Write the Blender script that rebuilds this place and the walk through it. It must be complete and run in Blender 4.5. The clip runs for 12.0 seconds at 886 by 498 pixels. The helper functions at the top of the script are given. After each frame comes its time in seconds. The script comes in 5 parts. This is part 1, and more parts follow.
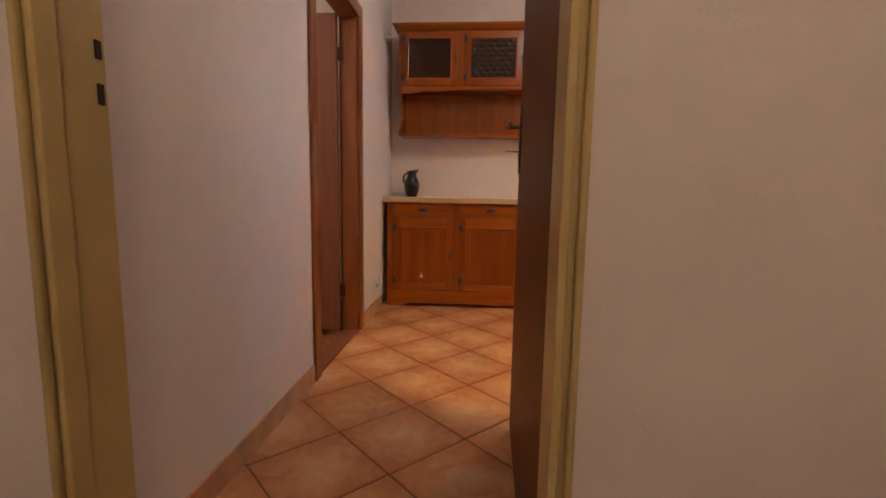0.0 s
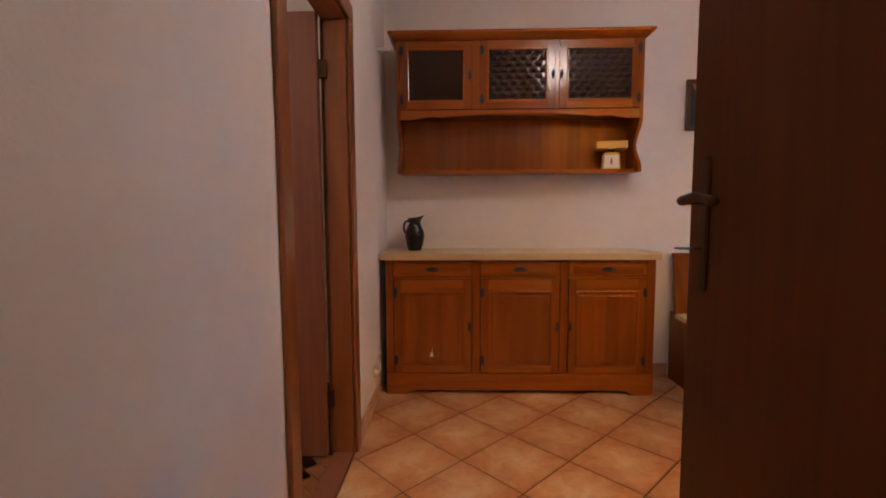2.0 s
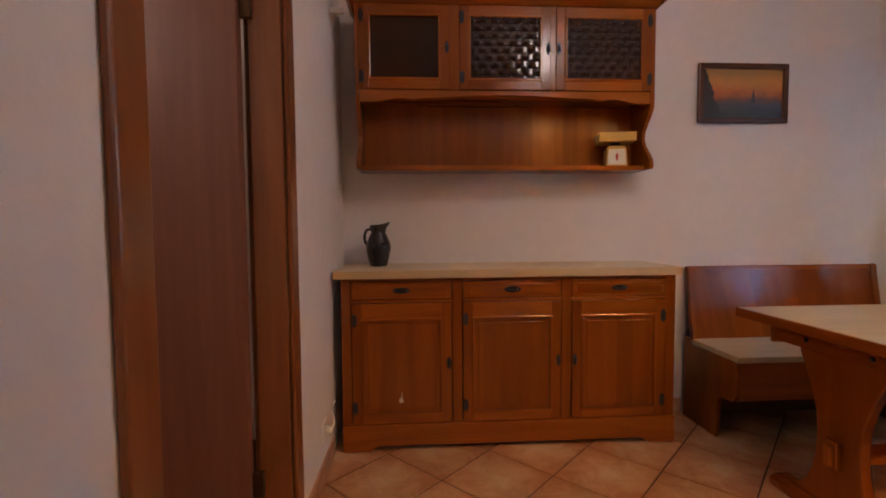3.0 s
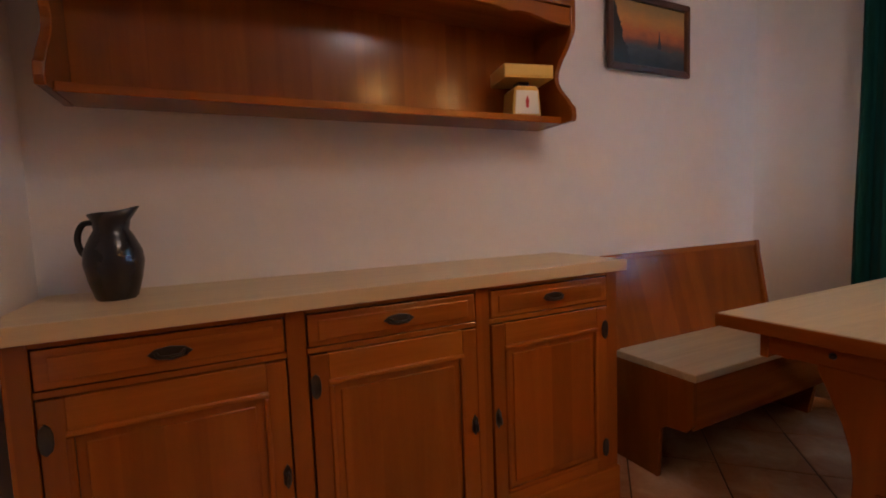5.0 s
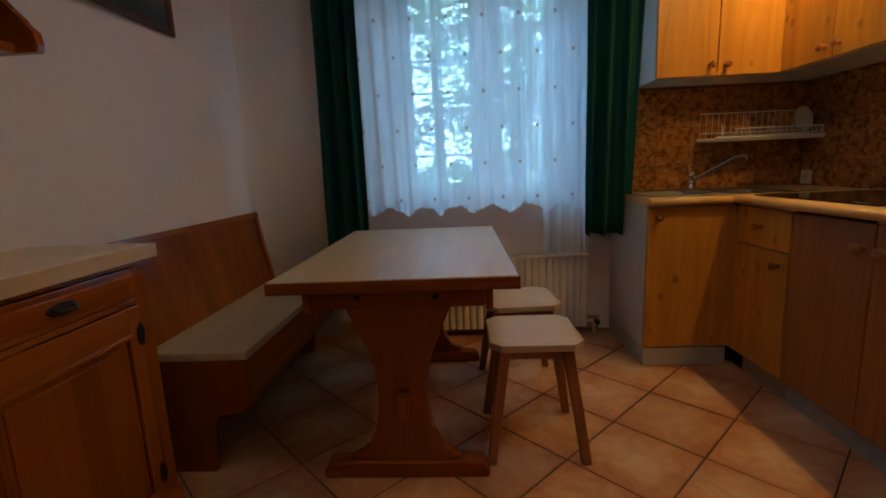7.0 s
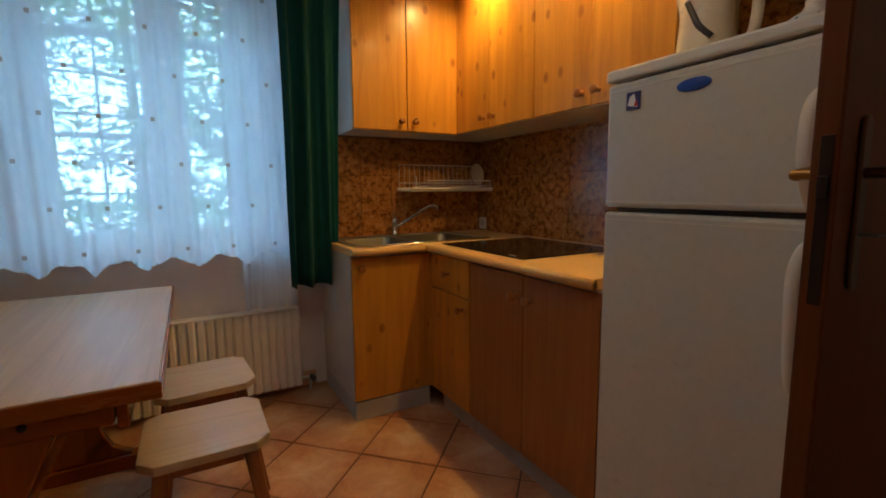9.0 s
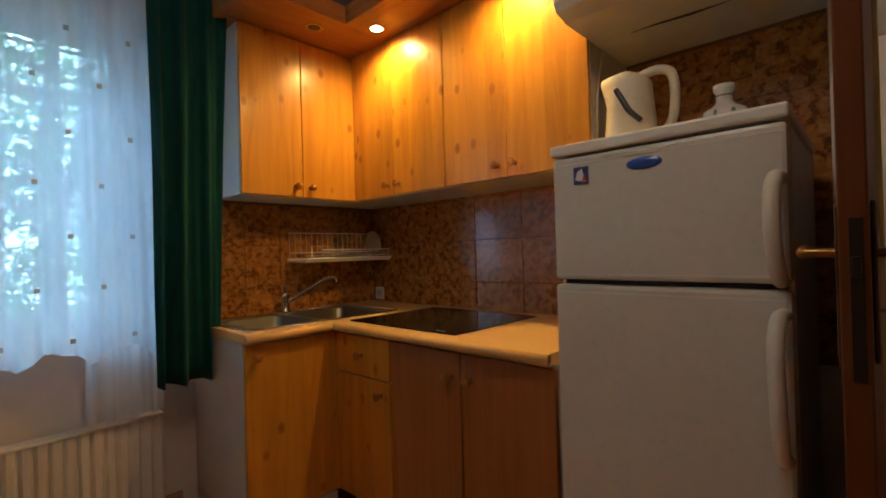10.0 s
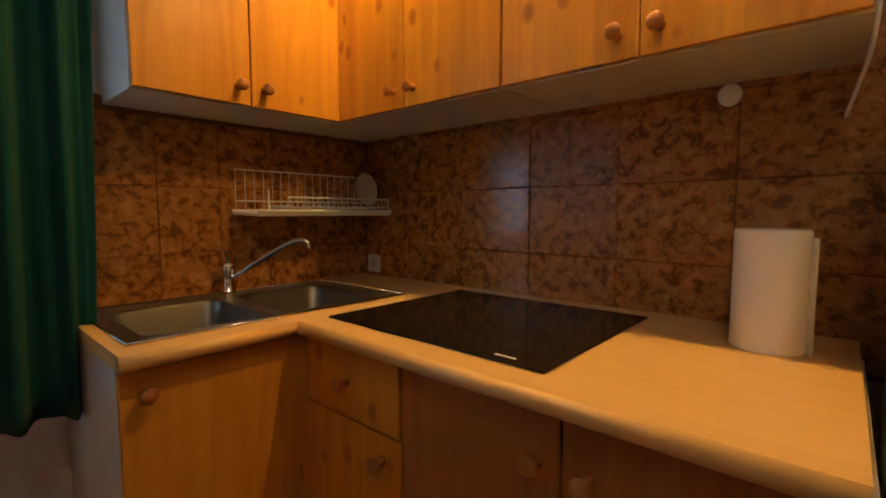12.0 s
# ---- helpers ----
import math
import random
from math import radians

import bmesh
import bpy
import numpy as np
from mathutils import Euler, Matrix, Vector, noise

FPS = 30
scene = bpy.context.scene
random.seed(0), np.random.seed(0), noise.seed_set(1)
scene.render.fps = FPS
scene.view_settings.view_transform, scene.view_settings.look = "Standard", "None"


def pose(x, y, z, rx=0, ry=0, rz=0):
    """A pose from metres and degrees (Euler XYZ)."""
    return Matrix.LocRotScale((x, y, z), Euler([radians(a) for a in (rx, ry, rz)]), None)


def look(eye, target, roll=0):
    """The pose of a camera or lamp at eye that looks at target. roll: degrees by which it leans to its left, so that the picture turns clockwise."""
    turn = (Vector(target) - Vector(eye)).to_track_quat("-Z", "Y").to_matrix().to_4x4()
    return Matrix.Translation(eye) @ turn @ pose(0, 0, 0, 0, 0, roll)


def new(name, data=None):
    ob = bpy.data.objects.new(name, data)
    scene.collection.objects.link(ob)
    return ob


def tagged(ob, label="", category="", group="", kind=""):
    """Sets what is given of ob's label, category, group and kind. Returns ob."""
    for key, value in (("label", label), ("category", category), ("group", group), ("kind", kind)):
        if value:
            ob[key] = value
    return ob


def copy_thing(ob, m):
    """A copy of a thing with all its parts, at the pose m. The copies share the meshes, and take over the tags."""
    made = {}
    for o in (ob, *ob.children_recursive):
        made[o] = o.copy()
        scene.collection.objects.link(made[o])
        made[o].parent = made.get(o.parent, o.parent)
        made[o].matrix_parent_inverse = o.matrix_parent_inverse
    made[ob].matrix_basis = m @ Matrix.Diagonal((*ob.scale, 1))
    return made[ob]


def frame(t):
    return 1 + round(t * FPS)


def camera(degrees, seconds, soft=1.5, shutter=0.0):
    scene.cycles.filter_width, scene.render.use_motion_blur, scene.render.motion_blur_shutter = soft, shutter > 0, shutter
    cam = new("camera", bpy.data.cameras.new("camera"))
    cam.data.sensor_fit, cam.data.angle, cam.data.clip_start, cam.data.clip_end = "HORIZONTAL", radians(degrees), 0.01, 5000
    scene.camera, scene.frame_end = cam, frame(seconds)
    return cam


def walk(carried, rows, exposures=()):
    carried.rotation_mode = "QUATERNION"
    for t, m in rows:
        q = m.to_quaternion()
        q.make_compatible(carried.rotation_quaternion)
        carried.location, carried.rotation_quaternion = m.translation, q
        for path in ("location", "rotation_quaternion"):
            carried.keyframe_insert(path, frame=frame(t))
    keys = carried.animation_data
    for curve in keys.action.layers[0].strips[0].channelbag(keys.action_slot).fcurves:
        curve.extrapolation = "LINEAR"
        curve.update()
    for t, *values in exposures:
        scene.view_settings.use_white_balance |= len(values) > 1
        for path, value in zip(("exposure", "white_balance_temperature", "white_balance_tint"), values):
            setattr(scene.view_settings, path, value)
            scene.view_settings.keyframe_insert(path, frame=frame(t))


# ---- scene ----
EXPOSURES = [(0.0, 0.80, 6550, 18), (1.0, 0.76, 6550, 20), (1.5, 0.66, 6450, 20), (2.5, 0.36, 6200, 21), (4.5, 0.20, 6150, 21), (5.5, -0.10, 6150, 17), (6.5, -0.82, 6250, 11),
             (7.2, -0.86, 6150, 10), (9.0, -0.62, 6350, 11), (10.5, -0.45, 6650, 11), (12.0, -0.48, 6900, 16)]
cam = camera(88.4, 12.0, soft=1.8)
PATH = [
    (0, (0.067, 0.341, 0.95), (-0.086, 2.32, 0.7), 1.0),
    (0.5, (0.002, 0.529, 1.023), (-0.23, 2.497, 0.751), 0.9),
    (1, (-0.114, 0.72, 1.104), (-0.289, 2.699, 0.875), 0.9),
    (1.5, (-0.198, 0.902, 1.173), (-0.295, 2.89, 0.977), 0.5),
    (2, (-0.238, 1.204, 1.169), (-0.295, 3.196, 0.999), -0.3),
    (2.5, (-0.293, 1.492, 1.165), (-0.278, 3.485, 1.009), -0.4),
    (2.7, (-0.324, 1.617, 1.135), (-0.257, 3.612, 1.005), -0.4),
    (4.3, (-0.184, 2.547, 1.097), (0.062, 4.53, 1.018), -1.6),
    (4.5, (-0.239, 2.636, 1.114), (0.158, 4.592, 0.991), -2.1),
    (5, (-0.271, 2.848, 1.091), (0.606, 4.638, 0.928), -2.2),
    (5.5, (-0.24, 2.934, 1.101), (1.073, 4.437, 0.971), -2.0),
    (6, (-0.129, 3.039, 1.128), (1.567, 4.094, 1.015), -2.4),
    (6.5, (-0.164, 3.111, 1.111), (1.762, 3.613, 0.917), -2.6),
    (7, (-0.254, 3.105, 1.075), (1.713, 3.2, 0.729), -2.4),
    (7.2, (-0.283, 3.072, 1.058), (1.676, 3.084, 0.657), -2.4),
    (8.8, (-0.105, 2.877, 1.156), (1.679, 2.025, 0.85), -0.5),
    (9, (-0.068, 2.86, 1.164), (1.664, 1.893, 0.912), -0.5),
    (9.5, (0.079, 2.955, 1.176), (1.61, 1.674, 1.056), -1.5),
    (10, (0.213, 2.969, 1.203), (1.58, 1.509, 1.214), -1.6),
    (10.5, (0.336, 2.889, 1.223), (1.647, 1.381, 1.318), -1.4),
    (11, (0.507, 2.77, 1.186), (1.771, 1.222, 1.253), -0.7),
    (11.5, (0.675, 2.575, 1.177), (1.987, 1.066, 1.133), -0.1),
    (12, (0.953, 2.422, 1.178), (2.273, 0.928, 1.015), 0.0),
]
walk(cam, [(t, look(eye, target, roll)) for t, eye, target, roll in PATH], EXPOSURES)
SKY, SPOT, WINDOW, ROOM, HALL, WEST = 0.15, 50.0, 46.0, 14.0, 14.5, 13.0
LIT = ((1.98, 1.522), (1.22, 1.522))

# ---- world and lamps ----
world = bpy.data.worlds.new("sky")
scene.world = world
world.use_nodes = True
wn = world.node_tree
sky = wn.nodes.new("ShaderNodeTexSky")
sky.sky_type, sky.sun_disc = "NISHITA", False
sky.sun_elevation, sky.sun_rotation = radians(48), radians(244)
wn.links.new(sky.outputs["Color"], wn.nodes["Background"].inputs["Color"])
wn.nodes["Background"].inputs["Strength"].default_value = SKY
sun = new("sun", bpy.data.lights.new("sun", "SUN"))
sun.data.energy, sun.data.angle, sun.data.color = 5.0, radians(2), (1, 0.96, 0.9)
sun.matrix_world = look((-9, -5, 13), (3, 3, 0))


def lamp(name, kind, loc, target, power, colour, size=0.1, spread=150):
    l = bpy.data.lights.new(name, kind)
    l.energy, l.color = power, colour
    if kind == "AREA":
        l.shape, l.size = "DISK", size
        l.spread = radians(spread)
    elif kind == "SPOT":
        l.shadow_soft_size, l.spot_size, l.spot_blend = size, radians(spread), 1.0
    else:
        l.shadow_soft_size = size
    ob = new(name, l)
    ob.matrix_world = look(loc, target)
    return ob


WARM = (1.0, 0.60, 0.17)
for lx, ly in LIT:
    lamp("downlight_bulb", "SPOT", (lx, ly, 2.30), (lx, ly + 0.001, 0), SPOT, WARM, 0.025, 172)
wl = bpy.data.lights.new("window_light", "AREA")
wl.shape, wl.size, wl.size_y, wl.energy, wl.color = "RECTANGLE", 1.4, 1.0, WINDOW, (0.36, 0.66, 1.0)
wlo = new("window_light", wl)
wlo.matrix_world = look((3.55, 2.93, 3.15), (2.35, 2.93, 1.3))
lamp("room_lamp_bulb", "POINT", (0.68, 2.72, 2.47), (0.68, 2.72, 0), ROOM, (1.0, 0.84, 0.70), 0.14)
lamp("hall_lamp_bulb", "POINT", (0.15, -0.20, 2.52), (0.15, -0.20, 0), HALL, (1.0, 0.78, 0.58), 0.10)
# Unseen fill added to brighten the open door leaf; no fitting belongs to it.
lamp("west_room_lamp_bulb", "POINT", (-2.0, 2.3, 2.2), (-2.0, 2.3, 0), WEST, (1.0, 0.8, 0.62), 0.10)


# ---- materials ----
class Nodes:
    """Short-hand for building one node material."""

    def __init__(self, name, rough=0.5, metal=0.0, spec=0.5):
        self.m = bpy.data.materials.new(name)
        self.m.use_nodes = True
        self.t = self.m.node_tree
        self.p = self.t.nodes["Principled BSDF"]
        self.set(self.p, "Roughness", rough)
        self.set(self.p, "Metallic", metal)
        self.set(self.p, "Specular IOR Level", spec)

    def set(self, node, key, v):
        if isinstance(v, bpy.types.NodeSocket):
            self.t.links.new(v, node.inputs[key])
        elif isinstance(v, tuple) and len(v) == 3 and node.inputs[key].type == "RGBA":
            node.inputs[key].default_value = (*v, 1)
        else:
            node.inputs[key].default_value = v

    def node(self, kind, out=0, **keys):
        n = self.t.nodes.new("ShaderNode" + kind)
        for k, v in keys.items():
            self.set(n, k.replace("_", " ") if not k.startswith("i") else int(k[1:]), v)
        return n.outputs[out]

    def coords(self, scale=(1, 1, 1), vary=0.0):
        n = self.t.nodes.new("ShaderNodeTexCoord")
        m = self.t.nodes.new("ShaderNodeMapping")
        self.t.links.new(n.outputs["Object"], m.inputs["Vector"])
        m.inputs["Scale"].default_value = scale
        if vary:
            o = self.t.nodes.new("ShaderNodeObjectInfo")
            c = self.t.nodes.new("ShaderNodeCombineXYZ")
            k = self.t.nodes.new("ShaderNodeMath")
            k.operation = "MULTIPLY"
            k.inputs[1].default_value = vary
            self.t.links.new(o.outputs["Random"], k.inputs[0])
            for i in range(3):
                self.t.links.new(k.outputs[0], c.inputs[i])
            self.t.links.new(c.outputs[0], m.inputs["Location"])
        return m.outputs[0]

    def noise(self, vec, scale, detail=4, rough=0.6, distort=0.0):
        n = self.t.nodes.new("ShaderNodeTexNoise")
        self.t.links.new(vec, n.inputs["Vector"])
        n.inputs["Scale"].default_value, n.inputs["Detail"].default_value = scale, detail
        n.inputs["Roughness"].default_value, n.inputs["Distortion"].default_value = rough, distort
        return n.outputs["Fac"]

    def ramp(self, fac, stops):
        n = self.t.nodes.new("ShaderNodeValToRGB")
        self.t.links.new(fac, n.inputs["Fac"])
        el = n.color_ramp.elements
        while len(el) < len(stops):
            el.new(0.5)
        for e, (p, c) in zip(el, stops):
            e.position, e.color = p, (*c, 1) if isinstance(c, tuple) else (c, c, c, 1)
        return n.outputs["Color"]

    def mix(self, fac, a, b, blend="MIX"):
        n = self.t.nodes.new("ShaderNodeMix")
        n.data_type, n.blend_type = "RGBA", blend
        for i, v in ((0, fac), (6, a), (7, b)):
            if isinstance(v, bpy.types.NodeSocket):
                self.t.links.new(v, n.inputs[i])
            else:
                n.inputs[i].default_value = (*v, 1) if isinstance(v, tuple) else v
        return n.outputs[2]

    def math(self, op, a, b=0.0):
        n = self.t.nodes.new("ShaderNodeMath")
        n.operation = op
        for i, v in enumerate((a, b)):
            if isinstance(v, bpy.types.NodeSocket):
                self.t.links.new(v, n.inputs[i])
            else:
                n.inputs[i].default_value = v
        return n.outputs[0]

    def bump(self, height, strength=0.2, distance=0.002):
        n = self.t.nodes.new("ShaderNodeBump")
        n.inputs["Strength"].default_value, n.inputs["Distance"].default_value = strength, distance
        self.t.links.new(height, n.inputs["Height"])
        self.t.links.new(n.outputs["Normal"], self.p.inputs["Normal"])

    def done(self, colour, rough=None):
        self.set(self.p, "Base Color", colour)
        if rough is not None:
            self.set(self.p, "Roughness", rough)
        return self.m


def plain(name, colour, rough=0.5, metal=0.0, vary=0.12, scale=12, bump=0.0):
    """One colour with a little uneven tone and gloss."""
    n = Nodes(name, rough, metal)
    v = n.coords()
    f = n.noise(v, scale, 5)
    dark = tuple(c * (1 - vary) for c in colour)
    lite = tuple(min(1, c * (1 + vary)) for c in colour)
    if bump:
        n.bump(n.noise(v, scale * 9, 3), bump, 0.001)
    r = n.math("ADD", n.math("MULTIPLY", f, 0.16), rough - 0.08)
    return n.done(n.ramp(f, [(0.3, dark), (0.7, lite)]), r)


def plaster(name, colour, soft=1.0):
    n = Nodes(name, 0.85, spec=0.25)
    v = n.coords()
    big = n.noise(v, 0.9, 5, 0.55)
    fine = n.noise(v, 75, 6, 0.7)
    mid = n.noise(v, 14, 5, 0.6)
    base = n.ramp(big, [(0.25, tuple(c * 0.90 for c in colour)), (0.75, colour)])
    col = n.mix(0.10, base, n.ramp(mid, [(0.3, 0.45), (0.8, 0.95)]), "MULTIPLY")
    h = n.math("ADD", n.math("MULTIPLY", fine, 0.6), n.math("MULTIPLY", mid, 1.2))
    n.bump(h, 0.35 * soft, 0.004)
    return n.done(col)


def wood(name, light, dark, axis, rough=0.3, strips=0.0, knots=None, coat=0.0, fine=1.0, contrast=1.0, spec=0.5, swirl=1.6, stave=0.45):
    """Long grain along an axis (0, 1, 2); strips: width of glued staves; knots: their colour."""
    n = Nodes(name, rough, spec=spec)
    sc = [9.0 * fine, 9.0 * fine, 9.0 * fine]
    sc[axis] = 0.9
    v = n.coords(tuple(sc), 37.0)
    g1 = n.noise(v, 1.0, 6, 0.62, swirl)
    sc2 = [110.0, 110.0, 110.0]
    sc2[axis] = 3.0
    g2 = n.noise(n.coords(tuple(sc2), 11.0), 1.0, 3, 0.6)
    grain = n.math("ADD", n.math("MULTIPLY", g1, 0.88), n.math("MULTIPLY", g2, 0.12))
    mid = tuple((a + b) / 2 for a, b in zip(light, dark))
    w = 0.16 / contrast
    col = n.ramp(grain, [(0.5 - w, dark), (0.5, mid), (0.5 + w, light)])
    if strips:
        tc = n.t.nodes.new("ShaderNodeTexCoord")
        sep = n.t.nodes.new("ShaderNodeSeparateXYZ")
        n.t.links.new(tc.outputs["Object"], sep.inputs[0])
        across = n.math("ADD", sep.outputs[0], sep.outputs[1]) if axis == 2 else sep.outputs[2]
        cell = n.math("FLOOR", n.math("DIVIDE", across, strips))
        wn_ = n.t.nodes.new("ShaderNodeTexWhiteNoise")
        wn_.noise_dimensions = "1D"
        n.t.links.new(cell, wn_.inputs["W"])
        tone = n.ramp(wn_.outputs["Value"], [(0.0, 0.70), (1.0, 1.0)])
        col = n.mix(stave, col, tone, "MULTIPLY")
    if knots:
        sk = [10.0, 10.0, 10.0]
        sk[axis] = 6.5
        vo = n.t.nodes.new("ShaderNodeTexVoronoi")
        n.t.links.new(n.coords(tuple(sk), 23.0), vo.inputs["Vector"])
        vo.inputs["Scale"].default_value = 1.0
        big = n.ramp(vo.outputs["Distance"], [(0.06, 0.95), (0.15, 0.6), (0.20, 0.0)])
        pick = n.math("GREATER_THAN", n.noise(n.coords((3.1, 3.1, 2.3), 5.0), 1.0, 0), 0.36)
        col = n.mix(n.math("MULTIPLY", big, pick), col, knots)
    n.bump(grain, 0.06, 0.001)
    if coat:
        n.set(n.p, "Coat Weight", coat)
        n.set(n.p, "Coat Roughness", 0.12)
    r = n.math("ADD", n.math("MULTIPLY", g1, 0.14), rough - 0.07)
    return n.done(col, r)


WALL = plaster("wall_plaster", (0.82, 0.745, 0.69))
CEIL = plaster("ceiling_paint", (0.80, 0.76, 0.70), 0.5)
HALLWALL = plaster("hall_plaster", (0.78, 0.73, 0.68))


def floor_tile_material():
    n = Nodes("terracotta_floor_tile", 0.38)
    v = n.coords((1, 1, 1), 29.0)
    tc = n.t.nodes.new("ShaderNodeTexCoord")
    # tile-centred falloff: paler middle, redder rim, as fired
    d = n.t.nodes.new("ShaderNodeVectorMath")
    d.operation = "LENGTH"
    n.t.links.new(tc.outputs["Object"], d.inputs[0])
    cloud = n.noise(v, 9, 6, 0.65, 0.8)
    mix_ = n.math("ADD", n.math("MULTIPLY", d.outputs["Value"], 2.2), n.math("MULTIPLY", cloud, 0.9))
    col = n.ramp(mix_, [(0.40, (0.72, 0.47, 0.28)), (0.62, (0.64, 0.35, 0.175)), (0.92, (0.48, 0.20, 0.078))])
    info = n.t.nodes.new("ShaderNodeObjectInfo")
    col = n.mix(0.45, col, n.ramp(info.outputs["Random"], [(0.0, (0.70, 0.62, 0.56)), (1.0, (1.0, 1.0, 1.0))]), "MULTIPLY")
    fine = n.noise(v, 60, 4)
    col = n.mix(0.15, col, n.ramp(fine, [(0.3, 0.4), (0.7, 1.0)]), "MULTIPLY")
    n.bump(n.math("ADD", n.math("MULTIPLY", cloud, 1.0), n.math("MULTIPLY", fine, 0.2)), 0.18, 0.003)
    return n.done(col, n.ramp(cloud, [(0.3, 0.30), (0.75, 0.50)]))


def wall_tile_material():
    n = Nodes("brown_mottled_wall_tile", 0.22, spec=0.3)
    v = n.coords((1, 1, 1), 41.0)
    a = n.noise(v, 30, 3, 0.52, 0.5)
    b = n.noise(v, 85, 4, 0.6, 0.4)
    c = n.math("ADD", n.math("MULTIPLY", a, 0.7), n.math("MULTIPLY", b, 0.3))
    col = n.ramp(c, [(0.36, (0.155, 0.056, 0.013)), (0.43, (0.22, 0.084, 0.020)), (0.48, (0.38, 0.155, 0.036)), (0.64, (0.50, 0.225, 0.060))])
    info = n.t.nodes.new("ShaderNodeObjectInfo")
    col = n.mix(0.3, col, n.ramp(info.outputs["Random"], [(0.0, 0.7), (1.0, 1.0)]), "MULTIPLY")
    n.bump(b, 0.10, 0.001)
    return n.done(col, n.ramp(a, [(0.3, 0.16), (0.7, 0.30)]))


TILE_F = floor_tile_material()
TILE_W = wall_tile_material()
GROUT = plain("floor_grout", (0.09, 0.045, 0.025), 0.9, bump=0.3, scale=40)
GROUT_W = plain("wall_grout", (0.20, 0.085, 0.030), 0.9, scale=40)
SKIRT = plain("skirting_tile", (0.50, 0.27, 0.14), 0.45, vary=0.2, scale=9)
PINE_Z = wood("varnished_pine_upright", (0.335, 0.088, 0.007), (0.205, 0.046, 0.0035), 2, 0.20, 0.085, coat=0.12, contrast=0.6, spec=0.45, swirl=0.5, stave=0.85)
PINE_X = wood("varnished_pine_level", (0.375, 0.104, 0.009), (0.205, 0.046, 0.0035), 0, 0.20, coat=0.12, contrast=0.8, spec=0.45, swirl=0.9)
PINE_Y = wood("varnished_pine_crosswise", (0.30, 0.080, 0.007), (0.18, 0.041, 0.0035), 1, 0.26, contrast=0.8, spec=0.30, swirl=0.9)
KPINE = wood("knotty_pine_front", (0.69, 0.325, 0.040), (0.50, 0.20, 0.020), 2, 0.32, 0.095, (0.30, 0.10, 0.014), coat=0.06, fine=1.3, contrast=0.9, stave=0.6)
KPINE_X = wood("pine_pelmet", (0.50, 0.22, 0.065), (0.33, 0.12, 0.03), 0, 0.32, coat=0.25)
KPINE_Y = wood("pine_pelmet_crosswise", (0.50, 0.22, 0.065), (0.33, 0.12, 0.03), 1, 0.32, coat=0.25)
KBROWN = wood("brown_veneer_front", (0.35, 0.125, 0.026), (0.28, 0.092, 0.018), 2, 0.38, fine=2.4, contrast=1.4)
DOORW = wood("dark_door_veneer", (0.165, 0.050, 0.012), (0.115, 0.032, 0.007), 2, 0.46, fine=1.8, spec=0.22)
DOORL = wood("walnut_door_veneer", (0.22, 0.082, 0.046), (0.175, 0.060, 0.032), 2, 0.42, fine=1.8)
CASING = wood("stained_casing", (0.28, 0.095, 0.028), (0.18, 0.055, 0.015), 2, 0.30, coat=0.2)
CASING_Y = wood("stained_casing_head", (0.28, 0.095, 0.028), (0.18, 0.055, 0.015), 1, 0.30, coat=0.2)
BEECH = wood("stool_leg_wood", (0.38, 0.145, 0.045), (0.25, 0.085, 0.024), 2, 0.35)
KNOB = wood("knob_wood", (0.42, 0.17, 0.035), (0.28, 0.10, 0.02), 2, 0.32)
PARQUET = wood("parquet", (0.26, 0.12, 0.05), (0.16, 0.065, 0.025), 1, 0.32)
JAMB = plain("cream_gloss_paint", (0.54, 0.41, 0.17), 0.34, vary=0.10, scale=5)
LAMINATE = wood("pale_laminate", (0.73, 0.56, 0.33), (0.59, 0.425, 0.235), 0, 0.34, fine=1.8, contrast=1.0)
LAMEDGE = wood("laminate_edge", (0.62, 0.44, 0.24), (0.54, 0.37, 0.19), 0, 0.40, fine=1.4, contrast=0.8)
LAMINATE_Y = wood("pale_bench_laminate", (0.56, 0.42, 0.24), (0.42, 0.295, 0.155), 0, 0.36, fine=1.8, contrast=1.0)
STOOLTOP = wood("pale_stool_laminate", (0.58, 0.44, 0.27), (0.46, 0.34, 0.20), 1, 0.36, fine=1.8, contrast=1.0)
COUNTER = wood("beech_worktop", (0.74, 0.47, 0.18), (0.66, 0.39, 0.135), 0, 0.36, fine=2.2, contrast=0.7)
COUNTER_Y = wood("beech_worktop_crosswise", (0.74, 0.47, 0.18), (0.66, 0.39, 0.135), 1, 0.36, fine=2.2, contrast=0.7)
WHITE = plain("white_carcass", (0.56, 0.52, 0.46), 0.45, vary=0.05)
GREY = plain("grey_plinth", (0.42, 0.40, 0.38), 0.5, vary=0.1)
ENAMEL = plain("fridge_enamel", (0.63, 0.62, 0.52), 0.30, vary=0.03, bump=0.05, scale=40)
ENAMEL2 = plain("fridge_plastic", (0.74, 0.72, 0.60), 0.35, vary=0.03)
IVORY = plain("ivory_plastic", (0.76, 0.68, 0.50), 0.28, vary=0.03)
DARK = plain("dark_plastic", (0.03, 0.032, 0.035), 0.35)
GASKET = plain("door_gasket", (0.10, 0.09, 0.08), 0.6)
IRON = plain("burnished_iron", (0.030, 0.021, 0.015), 0.45, 0.5)
BRASS = plain("aged_brass", (0.30, 0.17, 0.055), 0.33, 0.95, vary=0.2)
BRONZE = plain("bronze_lever", (0.10, 0.055, 0.026), 0.34, 0.85, vary=0.2)
CHROME = plain("chrome", (0.72, 0.72, 0.72), 0.12, 1.0, vary=0.05)
